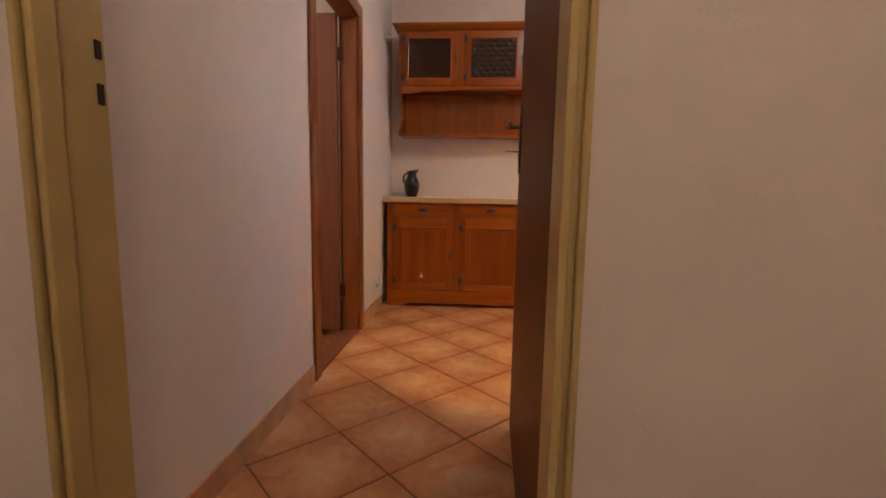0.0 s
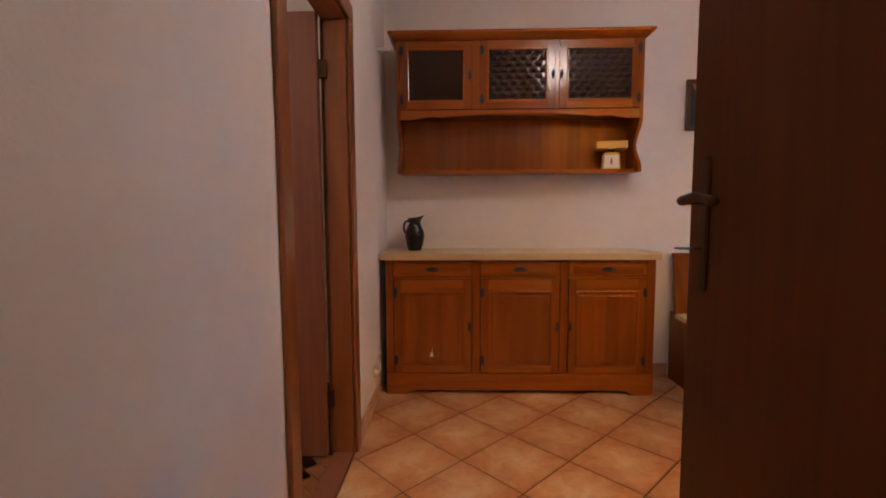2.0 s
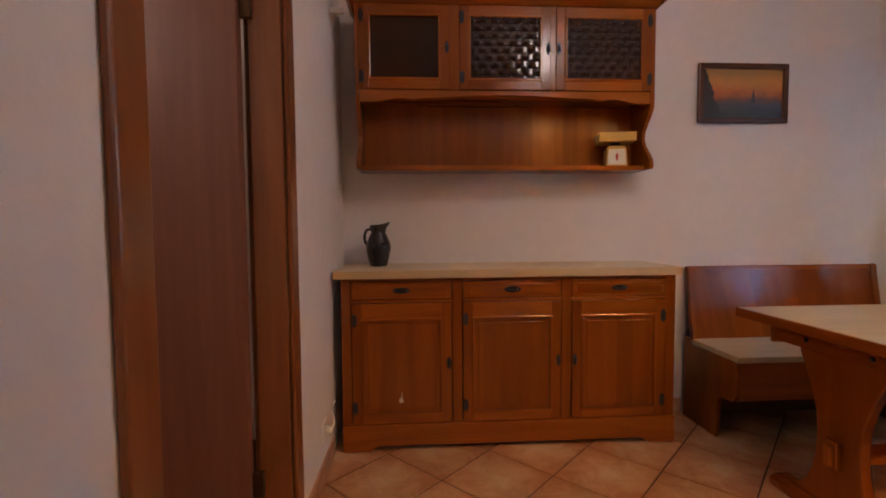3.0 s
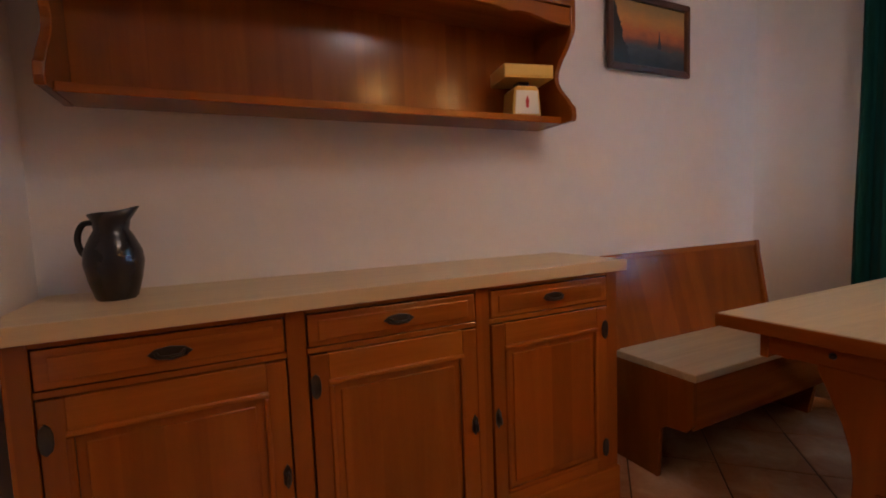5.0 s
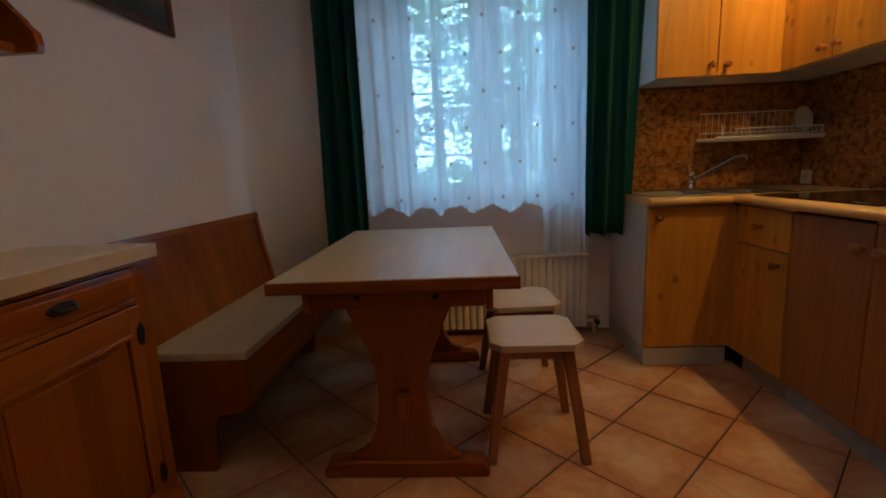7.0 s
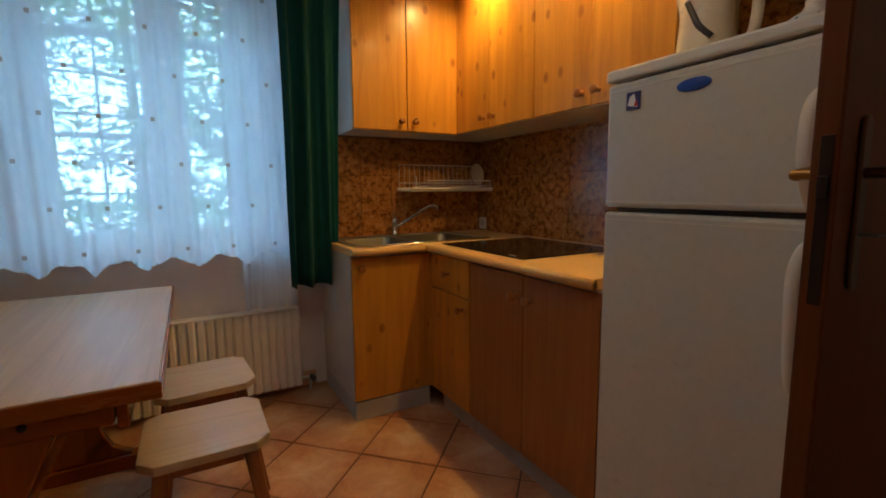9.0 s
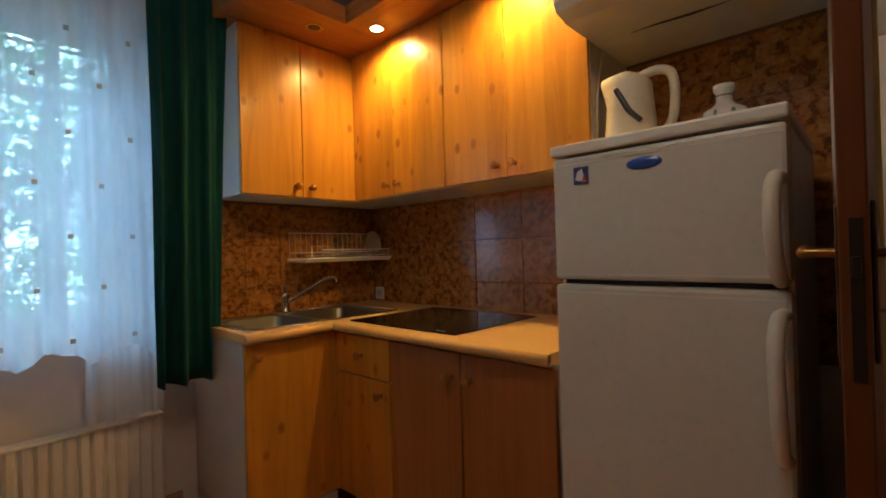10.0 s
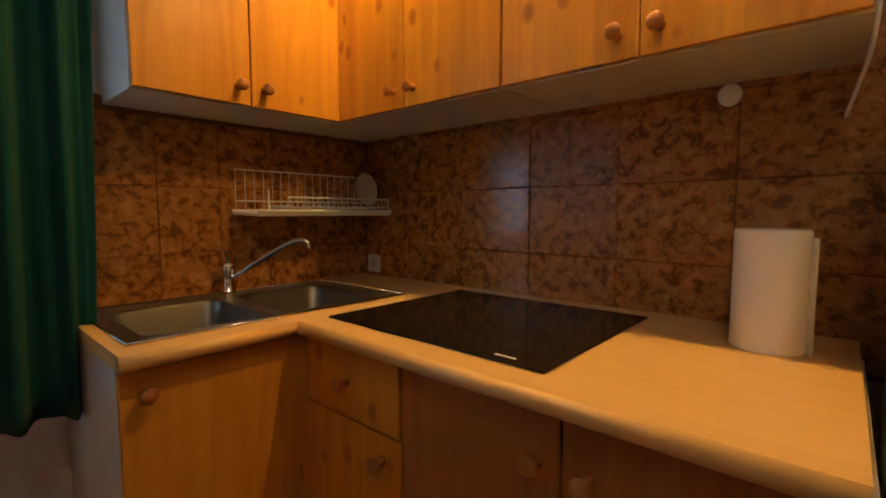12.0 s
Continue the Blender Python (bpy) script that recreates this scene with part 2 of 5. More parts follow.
STEEL = plain("brushed_steel", (0.22, 0.215, 0.195), 0.36, 1.0, vary=0.06, scale=60)
JUGM = plain("dark_glazed_pottery", (0.018, 0.014, 0.016), 0.22, vary=0.3)
PORCELAIN = plain("porcelain", (0.72, 0.70, 0.62), 0.2, vary=0.04)
FRAMEW = wood("dark_frame_wood", (0.10, 0.038, 0.016), (0.06, 0.022, 0.010), 0, 0.35)
RINGM = plain("hob_ring_print", (0.022, 0.020, 0.018), 0.2)
PATTERN = plain("vase_paint", (0.20, 0.22, 0.20), 0.25)
RADIATOR = plain("radiator_enamel", (0.78, 0.75, 0.70), 0.35, vary=0.04)
PVC = plain("white_window_paint", (0.78, 0.78, 0.76), 0.35, vary=0.04)
PAPER = plain("kitchen_paper", (0.84, 0.79, 0.68), 0.9, vary=0.03, scale=60, bump=0.4)
YELLOW = plain("yellow_plastic", (0.70, 0.42, 0.075), 0.35, vary=0.05)
CARDY = plain("dial_face", (0.80, 0.76, 0.62), 0.5, vary=0.04)
RED = plain("red_mark", (0.55, 0.04, 0.03), 0.5)
BLUE = plain("blue_badge", (0.02, 0.09, 0.42), 0.3)
MAGNETM = plain("magnet_print", (0.06, 0.07, 0.20), 0.35, vary=0.5, scale=90)
SOCKET = plain("socket_plastic", (0.74, 0.70, 0.62), 0.4, vary=0.03)
HOODM = plain("painted_panel", (0.60, 0.55, 0.45), 0.6, vary=0.10, scale=6, bump=0.2)
CRACK = plain("crack_shadow", (0.05, 0.04, 0.03), 0.9)
PLATE = plain("beige_plate", (0.62, 0.52, 0.34), 0.3)
WIRE = plain("white_coated_wire", (0.80, 0.78, 0.72), 0.4, vary=0.03)
BLACKGAP = plain("painted_gap_shadow", (0.02, 0.015, 0.012), 0.9)


def hob_material():
    n = Nodes("ceramic_glass_hob", 0.08, spec=0.22)
    v = n.coords()
    s = n.noise(v, 300, 2)
    return n.done(n.ramp(s, [(0.55, (0.008, 0.007, 0.006)), (0.75, (0.02, 0.017, 0.014))]), n.ramp(n.noise(v, 6, 4), [(0.3, 0.06), (0.8, 0.16)]))


HOB = hob_material()


def cloth(name, colour, rough=0.9):
    n = Nodes(name, rough, spec=0.2)
    v = n.coords((1, 1, 0.25))
    f = n.noise(v, 30, 5)
    weave = n.noise(n.coords(), 420, 2)
    n.set(n.p, "Sheen Weight", 0.04)
    n.bump(n.math("ADD", weave, f), 0.25, 0.001)
    return n.done(n.ramp(f, [(0.3, tuple(c * 0.8 for c in colour)), (0.7, tuple(c * 1.1 for c in colour))]))


CURTAIN = cloth("green_velvet_curtain", (0.002, 0.056, 0.052))


def sheer_material():
    n = Nodes("white_voile", 0.9, spec=0.1)
    v = n.coords((1, 1, 0.3))
    f = n.noise(v, 25, 4)
    col = n.ramp(f, [(0.3, (0.78, 0.83, 0.90)), (0.7, (0.88, 0.92, 0.96))])
    tl = n.t.nodes.new("ShaderNodeBsdfTranslucent")
    n.t.links.new(col, tl.inputs["Color"])
    tr = n.t.nodes.new("ShaderNodeBsdfTransparent")
    m1 = n.t.nodes.new("ShaderNodeMixShader")
    m2 = n.t.nodes.new("ShaderNodeMixShader")
    n.done(col)
    n.t.links.new(n.p.outputs[0], m1.inputs[1])
    n.t.links.new(tl.outputs[0], m1.inputs[2])
    m1.inputs[0].default_value = 0.80
    weave = n.noise(n.coords((1, 1, 1)), 500, 2)
    n.t.links.new(n.ramp(weave, [(0.3, 0.16), (0.7, 0.26)]), m2.inputs[0])
    n.t.links.new(m1.outputs[0], m2.inputs[1])
    n.t.links.new(tr.outputs[0], m2.inputs[2])
    n.t.links.new(m2.outputs[0], n.t.nodes["Material Output"].inputs[0])
    return n.m


SHEER = sheer_material()
DOTM = plain("embroidered_dot", (0.42, 0.36, 0.35), 0.9)


def glass_material(name, colour, rough, relief=0.0, clear=1.0):
    n = Nodes(name, rough)
    n.set(n.p, "Transmission Weight", clear)
    n.set(n.p, "IOR", 1.45)
    if relief:
        n.bump(n.noise(n.coords(), 60, 2), relief, 0.004)
    return n.done(colour)


GLASS = glass_material("window_glass", (0.95, 0.98, 0.97), 0.0)
BULLSEYE = glass_material("bullseye_glass", (0.050, 0.018, 0.009), 0.11, clear=0.4)
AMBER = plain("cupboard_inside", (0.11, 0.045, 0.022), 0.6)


def leaf_material():
    n = Nodes("translucent_leaves", 0.5)
    v = n.coords()
    col = n.ramp(n.noise(v, 3.0, 5), [(0.3, (0.08, 0.17, 0.06)), (0.7, (0.14, 0.27, 0.11))])
    n.done(col)
    tl = n.t.nodes.new("ShaderNodeBsdfTranslucent")
    n.t.links.new(n.mix(1.0, col, (2.2, 2.4, 2.0), "MULTIPLY"), tl.inputs["Color"])
    m1 = n.t.nodes.new("ShaderNodeMixShader")
    m1.inputs[0].default_value = 0.55
    n.t.links.new(n.p.outputs[0], m1.inputs[1])
    n.t.links.new(tl.outputs[0], m1.inputs[2])
    n.t.links.new(m1.outputs[0], n.t.nodes["Material Output"].inputs[0])
    return n.m


LEAF = leaf_material()
BARK = plain("bark", (0.10, 0.075, 0.055), 0.9, vary=0.3, bump=0.6)
GRASS = plain("grass", (0.055, 0.10, 0.025), 0.9, vary=0.4, scale=2, bump=0.5)
FACADE = plain("far_plaster", (0.62, 0.60, 0.55), 0.8)
ROOFM = plain("far_roof", (0.25, 0.09, 0.05), 0.8)


def emitter(name, colour, strength):
    n = Nodes(name)
    n.set(n.p, "Emission Color", colour)
    n.set(n.p, "Emission Strength", strength)
    return n.done(colour)


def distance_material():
    """Self-lit board far behind the garden: hazy foliage with gaps of pale sky."""
    n = Nodes("glowing_distance")
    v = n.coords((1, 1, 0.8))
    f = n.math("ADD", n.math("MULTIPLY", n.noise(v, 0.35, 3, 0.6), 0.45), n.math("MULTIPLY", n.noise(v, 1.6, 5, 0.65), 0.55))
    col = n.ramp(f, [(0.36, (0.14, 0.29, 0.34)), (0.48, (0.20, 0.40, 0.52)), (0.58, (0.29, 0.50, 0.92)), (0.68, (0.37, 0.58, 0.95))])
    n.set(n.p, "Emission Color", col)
    # Strong emission added to light the net curtain and room through the window.
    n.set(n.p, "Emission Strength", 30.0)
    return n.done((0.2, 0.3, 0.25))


SKYGLOW = distance_material()
BULB = emitter("lit_bulb", (1.0, 0.72, 0.36), 40.0)


def painting_material():
    n = Nodes("sunset_oil_paint", 0.45)
    tc = n.t.nodes.new("ShaderNodeTexCoord")
    sep = n.t.nodes.new("ShaderNodeSeparateXYZ")
    n.t.links.new(tc.outputs["Object"], sep.inputs[0])
    v = n.coords((1, 1, 2.4))
    wob = n.noise(v, 9, 5)
    h = n.math("ADD", sep.outputs[2], n.math("MULTIPLY", n.math("SUBTRACT", wob, 0.5), 0.10))
    f = n.math("DIVIDE", h, 0.27)
    sky_ = n.ramp(f, [(0.10, (0.030, 0.035, 0.035)), (0.30, (0.075, 0.080, 0.075)), (0.40, (0.20, 0.075, 0.045)), (0.55, (0.52, 0.15, 0.035)), (0.72, (0.56, 0.25, 0.05)), (0.95, (0.36, 0.20, 0.06))])
    cliff = n.math("GREATER_THAN", n.math("SUBTRACT", n.math("MULTIPLY", n.math("SUBTRACT", 0.13, sep.outputs[0]), 2.6), n.math("ADD", h, -0.02)), n.math("MULTIPLY", wob, 0.10))
    col = n.mix(cliff, sky_, (0.020, 0.022, 0.024))
    n.bump(n.noise(n.coords(), 140, 3), 0.3, 0.001)
    return n.done(col)


PAINTING = painting_material()


# ---- building helpers ----
def thing(name, loc, label, category, group="", kind=""):
    ob = new(name)
    ob.empty_display_size = 0.05
    ob.location = loc
    return tagged(ob, label, category, group, kind)


def solid(bm, x0, x1, y0, y1, z0, z1):
    """A box between the given sides."""
    vs = [bm.verts.new((x, y, z)) for z in (z0, z1) for y in (y0, y1) for x in (x0, x1)]
    for q in ((0, 2, 3, 1), (4, 5, 7, 6), (0, 1, 5, 4), (2, 6, 7, 3), (0, 4, 6, 2), (1, 3, 7, 5)):
        bm.faces.new([vs[i] for i in q])
    return vs


def boxes(*sides):
    bm = bmesh.new()
    for s in sides:
        solid(bm, *s)
    return bm


def outline(points, axis, a, b):
    """A flat shape drawn in the two other axes, made solid from a to b along the axis."""
    bm = bmesh.new()

    def at(p, d):
        return (d, p[0], p[1]) if axis == 0 else (p[0], d, p[1]) if axis == 1 else (p[0], p[1], d)
    lo = [bm.verts.new(at(p, a)) for p in points]
    hi = [bm.verts.new(at(p, b)) for p in points]
    bm.faces.new(lo)
    bm.faces.new(hi[::-1])
    n = len(points)
    for i in range(n):
        bm.faces.new((lo[i], hi[i], hi[(i + 1) % n], lo[(i + 1) % n]))
    bmesh.ops.recalc_face_normals(bm, faces=bm.faces)
    return bm


def turned(profile, steps=28, closed=True):
    """A turned shape about z from (radius, height) pairs."""
    bm = bmesh.new()
    rings = []
    for r, z in profile:
        rings.append([bm.verts.new((r * math.cos(2 * math.pi * i / steps), r * math.sin(2 * math.pi * i / steps), z)) for i in range(steps)])
    for a, b in zip(rings, rings[1:]):
        for i in range(steps):
            bm.faces.new((a[i], a[(i + 1) % steps], b[(i + 1) % steps], b[i]))
    if closed:
        bm.faces.new(rings[0][::-1])
        bm.faces.new(rings[-1])
    return bm


def tube(points, radius, steps=8, ends=True):
    """A round bar along points; radius is one number or one for each point."""
    bm = bmesh.new()
    pts = [Vector(p) for p in points]
    rad = radius if isinstance(radius, (list, tuple)) else [radius] * len(pts)
    rings = []
    side = None
    for i, p in enumerate(pts):
        d = (pts[min(i + 1, len(pts) - 1)] - pts[max(i - 1, 0)]).normalized()
        if side is None:
            side = d.orthogonal().normalized()
        side = (side - d * side.dot(d)).normalized()
        up = d.cross(side)
        rings.append([bm.verts.new(p + rad[i] * (math.cos(2 * math.pi * k / steps) * side + math.sin(2 * math.pi * k / steps) * up)) for k in range(steps)])
    for a, b in zip(rings, rings[1:]):
        for k in range(steps):
            bm.faces.new((a[k], a[(k + 1) % steps], b[(k + 1) % steps], b[k]))
    if ends:
        bm.faces.new(rings[0][::-1])
        bm.faces.new(rings[-1])
    bmesh.ops.recalc_face_normals(bm, faces=bm.faces)
    return bm


def joined(*bms):
    out = bmesh.new()
    for b in bms:
        me = bpy.data.meshes.new("tmp")
        b.to_mesh(me)
        b.free()
        out.from_mesh(me)
        bpy.data.meshes.remove(me)
    return out


def moved(bm, m):
    bmesh.ops.transform(bm, matrix=m, verts=bm.verts)
    return bm


def curve_pts(points, n=8):
    """A smooth line through the points."""
    p = [Vector(q) for q in points]
    p = [2 * p[0] - p[1]] + p + [2 * p[-1] - p[-2]]
    out = []
    for i in range(1, len(p) - 2):
        for k in range(n):
            t = k / n
            out.append(0.5 * ((2 * p[i]) + (p[i + 1] - p[i - 1]) * t + (2 * p[i - 1] - 5 * p[i] + 4 * p[i + 1] - p[i + 2]) * t * t + (3 * p[i] - p[i - 1] - 3 * p[i + 1] + p[i + 2]) * t ** 3))
    out.append(p[-2])
    return out


def part(name, bm, material, parent=None, label="", bevel=0.0, smooth=False, segments=2):
    """Links a bmesh as one mesh object under a thing or a part."""
    me = bpy.data.meshes.new(name)
    bm.to_mesh(me)
    bm.free()
    me.materials.append(material)
    if smooth:
        me.polygons.foreach_set("use_smooth", [True] * len(me.polygons))
    ob = new(name, me)
    ob.parent = parent
    if label:
        tagged(ob, label)
    if bevel:
        mod = ob.modifiers.new("edge", "BEVEL")
        mod.width, mod.segments, mod.limit_method, mod.angle_limit = bevel, segments, "ANGLE", radians(40)
    return ob


def setting(name, bm, material, label, category, bevel=0.0):
    return tagged(part(name, bm, material, None, label, bevel), "", category, "", "structure")


# ---- the rooms ----
XW, XE, YS, YN, TOP = -0.73, 2.66, 1.04, 4.42, 2.62     # inner faces of the kitchen
T, TW, TS = 0.14, 0.10, 0.05
YE = 1.14                                                # kitchen face of the thicker wall round the entrance
DY0, DY1, DZ = 2.52, 3.315, 2.04                         # west doorway
EX0, EX1, EZ = -0.612, 0.215, 2.05                       # entrance doorway
WY0, WY1, WZ0, WZ1 = 2.34, 3.52, 0.86, 2.30              # window opening
WT = 0.36                                                # thickness of the outer wall



def north(x):
    """The north wall runs slightly out of square."""
    return 4.425 - 0.045 * (x - 0.1)


setting("wall_north", outline([(XW - T, north(XW - T)), (XE + WT, north(XE + WT)), (XE + WT, 4.65), (XW - T, 4.65)], 2, 0, TOP), WALL, "off-white plastered kitchen wall behind the sideboard", "wall")
setting("wall_west", boxes((XW - TW, XW, YE + 0.001, DY0, 0, TOP), (XW - TW, XW, DY1, north(XW) - 0.001, 0, TOP), (XW - TW, XW, DY0, DY1, DZ, TOP)), WALL,
        "off-white plastered wall with a doorway", "wall")
VY0, VY1 = WY0 - 0.12, WY1 + 0.20                        # wider room side of the splayed opening
XF = XE + 0.168
setting("wall_east", joined(outline([(XE, YS), (XE + WT, YS), (XE + WT, WY0), (XF, WY0), (XE, VY0)], 2, 0, TOP),
                            outline([(XE, VY1), (XF, WY1), (XE + WT, WY1), (XE + WT, north(XE + WT) - 0.001), (XE, north(XE) - 0.001)], 2, 0, TOP),
                            outline([(XE, VY0), (XF, WY0), (XE + WT, WY0), (XE + WT, WY1), (XF, WY1), (XE, VY1)], 2, 0, WZ0),
                            outline([(XE, VY0), (XF, WY0), (XE + WT, WY0), (XE + WT, WY1), (XF, WY1), (XE, VY1)], 2, WZ1, TOP)), WALL,
        "off-white plastered outer wall round the window", "wall")
setting("wall_south", boxes((XW - T, EX0, YS - TS, YE, 0, TOP), (EX1, 0.29, YS - TS, YE, 0, TOP), (0.29, XE + WT, YS - TS, YS, 0, TOP), (EX0, EX1, YS - TS, YE, EZ, TOP)), WALL,
        "off-white plastered wall between hall and kitchen", "wall")
part("crack", outline([(0.276, 0.660), (0.300, 0.634), (0.330, 0.594), (0.356, 0.560), (0.3555, 0.560), (0.3294, 0.5936), (0.2995, 0.6335), (0.2755, 0.6598)], 1, YS - TS - 0.0008, YS - TS + 0.002), HOODM, bpy.data.objects["wall_south"], "fine crack in the plaster")
# rounded inner corner beside the window
YC = north(XE - 0.40) + 0.004
rc = [(XE + 0.001, YC + 0.001)] + [(XE - 0.40 + 0.40 * math.sin(a), YC - 0.40 + 0.40 * math.cos(a)) for a in [i * math.pi / 20 for i in range(11)]][::-1]
setting("corner_fillet", outline(rc, 2, 0, TOP), WALL, "rounded plaster corner beside the window", "wall")
bpy.data.objects["corner_fillet"].data.polygons.foreach_set("use_smooth", [len(p.vertices) == 4 and abs(p.normal.z) < 0.1 for p in bpy.data.objects["corner_fillet"].data.polygons])
setting("ceiling", boxes((XW - T, XE + WT, YS - TS, YN + 0.2, TOP, TOP + 0.12)), CEIL, "plain off-white painted ceiling", "ceiling")
setting("floor", boxes((XW - T, XE, YS - TS, 4.47, -0.12, -0.004)), GROUT, "floor of diagonal terracotta tiles with dark joints", "floor")

# hall in front of the entrance
HX0, HX1, HY0 = -1.35, 1.70, -1.45
setting("hall_wall_west", boxes((HX0 - T, HX0, HY0, YS - TS, 0, TOP)), HALLWALL, "plain off-white hall wall", "wall")
setting("hall_wall_east", boxes((HX1, HX1 + T, HY0, YS - TS, 0, TOP)), HALLWALL, "plain off-white hall wall", "wall")
setting("hall_wall_south", boxes((HX0 - T, HX1 + T, HY0 - T, HY0, 0, TOP)), HALLWALL, "plain off-white hall wall", "wall")
setting("hall_wall_stub", boxes((HX0 - T, XW - T, YS - TS, YS, 0, TOP)), HALLWALL, "plain off-white hall wall", "wall")
setting("hall_ceiling", boxes((HX0 - T, HX1 + T, HY0 - T, YS - TS, TOP, TOP + 0.12)), CEIL, "plain off-white hall ceiling", "ceiling")
setting("hall_floor", boxes((HX0 - T, HX1 + T, HY0 - T, YS - TS, -0.12, -0.002)), PARQUET, "brown wooden hall floor", "floor")

# room behind the west doorway
setting("west_room_wall_west", boxes((-3.34, -3.2, 1.3, 4.5, 0, TOP)), HALLWALL, "plain wall of the next room", "wall")
setting("west_room_wall_north", boxes((-3.2, XW - TW, 4.2, 4.34, 0, TOP)), HALLWALL, "plain wall of the next room", "wall")
setting("west_room_wall_south", boxes((-3.2, XW - TW, 1.3, 1.44, 0, TOP)), HALLWALL, "plain wall of the next room", "wall")
setting("west_room_ceiling", boxes((-3.34, XW - TW - 0.001, 1.3, 4.34, TOP, TOP + 0.12)), CEIL, "plain ceiling of the next room", "ceiling")
setting("west_room_floor", boxes((-3.34, XW - TW, 1.3, 4.34, -0.12, -0.012)), GROUT, "brown parquet floor of the next room", "floor")


def casing(name, along, at, a0, a1, head, w, proud, mat, mat_head, label, depth0, depth1, first=None):
    """Lining and two-sided moulded frame of a doorway. along: 0 when the wall runs along x."""
    th = thing(name, (0, 0, 0), label, "door frame", "", "structure")

    def b(p0, p1, q0, q1, z0, z1):
        return (p0, p1, q0, q1, z0, z1) if along == 0 else (q0, q1, p0, p1, z0, z1)
    part("jamb", boxes(b(a0 - 0.002, a0 + 0.022, depth0, first or depth1, 0, head)), mat, th, bevel=0.003)
    part("jamb", boxes(b(a1 - 0.022, a1 + 0.002, depth0, depth1, 0, head)), mat, th, bevel=0.003)
    part("head", boxes(b(a0 + 0.022, a1 - 0.022, depth0, depth1, head - 0.022, head)), mat_head, th, bevel=0.003)
    for q0, q1 in ((depth0 - proud, depth0 - 0.001), (depth1 + 0.001, depth1 + proud)):
        if first is None or q0 < depth0:
            part("moulding", boxes(b(a0 - w + 0.01, a0 + 0.012, q0, q1, 0, head - 0.012)), mat, th, bevel=0.005)
        part("moulding", boxes(b(a1 - 0.012, a1 + w - 0.01, q0, q1, 0, head - 0.012)), mat, th, bevel=0.007)
        part("moulding", boxes(b(a0 - w + 0.01, a1 + w - 0.01, q0, q1, head - 0.012, head + w - 0.01)), mat_head, th, bevel=0.007)
    return th


wf = casing("door_frame_1", 1, XW, DY0, DY1, DZ, 0.08, 0.018, CASING, CASING_Y, "reddish-brown stained wooden door frame in a white wall", XW - TW, XW)
ef = casing("door_frame_2", 0, YS, EX0, EX1, EZ, 0.010, 0.018, JAMB, JAMB, "cream gloss-painted door frame with worn edges", YS - TS, YE + 0.004, 1.122)
part("stop", boxes((EX0 + 0.022, EX0 + 0.034, YS - TS - 0.012, YS - TS + 0.030, 0, EZ - 0.022)), JAMB, ef, bevel=0.003)
part("stop", boxes((EX1 - 0.036, EX1 - 0.022, YS - TS - 0.012, YE - 0.065, 0, EZ - 0.022)), JAMB, ef, bevel=0.003)
for sz, hh in ((1.180, 0.032), (1.106, 0.036)):
    part("strike_plate", boxes((EX0 + 0.0215, EX0 + 0.0255, 1.098, 1.112, sz - hh / 2, sz + hh / 2)), IRON, ef, "dark metal strike plate", 0.002)
part("threshold", boxes((XW - TW, XW, DY0 + 0.022, DY1 - 0.022, -0.01, 0.012)), DOORL, wf, "dark wooden threshold strip", 0.004)

# open leaf of the west doorway, swung right back into the next room
d1 = thing("door_1", (XW - TW - 0.018, DY1 - 0.026, 0), "brown veneered door swung open into the next room", "door")
part("leaf", boxes((-0.80, 0.0, -0.042, 0.0, 0.012, 2.035)), DOORL, d1, bevel=0.003)
for hz in (0.28, 1.80):
    part("hinge", boxes((-0.006, 0.034, -0.016, 0.004, hz - 0.04, hz + 0.04)), BRONZE, d1, "dark metal hinge", 0.003)
part("handle", tube(curve_pts([(-0.74, -0.04, 1.05), (-0.74, -0.085, 1.05), (-0.64, -0.09, 1.045)], 6), 0.009), BRASS, d1, smooth=True)

# open entrance leaf, standing a little short of square
d2 = thing("door_2", (EX1 - 0.022, YE + 0.028, 0), "dark brown veneered door standing open beside the fridge", "door")
d2.rotation_euler = (0, 0, radians(-1.2))
DL, DT = 0.928, 0.034
part("leaf", boxes((0.0, DT, 0.0, DL, 0.012, 2.035)), DOORW, d2, bevel=0.003)
part("edge_strip", boxes((0.003, DT - 0.010, DL, DL + 0.0015, 0.014, 2.03)), DOORW, d2)
part("lock_plate", boxes((0.006, 0.022, DL + 0.0015, DL + 0.0035, 1.00, 1.235)), IRON, d2, "dark steel lock plate in the door edge", 0.001)
part("latch", boxes((0.009, 0.020, DL + 0.0035, DL + 0.011, 1.150, 1.180)), IRON, d2, bevel=0.002)
for s, off in ((-1, 0.0), (1, DT)):
    hy, hz = DL - 0.060, 1.184
    arc = [(hy + 0.013 * math.cos(a), 1.250 + 0.013 * math.sin(a)) for a in [math.pi * i / 8 for i in range(9)]]
    arc += [(hy + 0.013 * math.cos(a), 1.030 + 0.013 * math.sin(a)) for a in [math.pi + math.pi * i / 8 for i in range(9)]]
    part("backplate", outline(arc, 0, off - 0.007 if s < 0 else off, off if s < 0 else off + 0.007), BRONZE, d2, "long dark brass backplate", 0.003)
    part("lever", tube(curve_pts([(off, hy, hz), (off + s * 0.038, hy, hz), (off + s * 0.048, hy - 0.012, hz), (off + s * 0.048, hy - 0.06, hz + 0.004), (off + s * 0.044, hy - 0.110, hz - 0.004)], 6),
                       [0.0075] * 7 + [0.009] * 6 + [0.0095] * 6 + [0.008] * 5 + [0.007]), BRONZE if s < 0 else BRASS, d2, "bronze lever handle", smooth=True)
ky = DL - 0.060
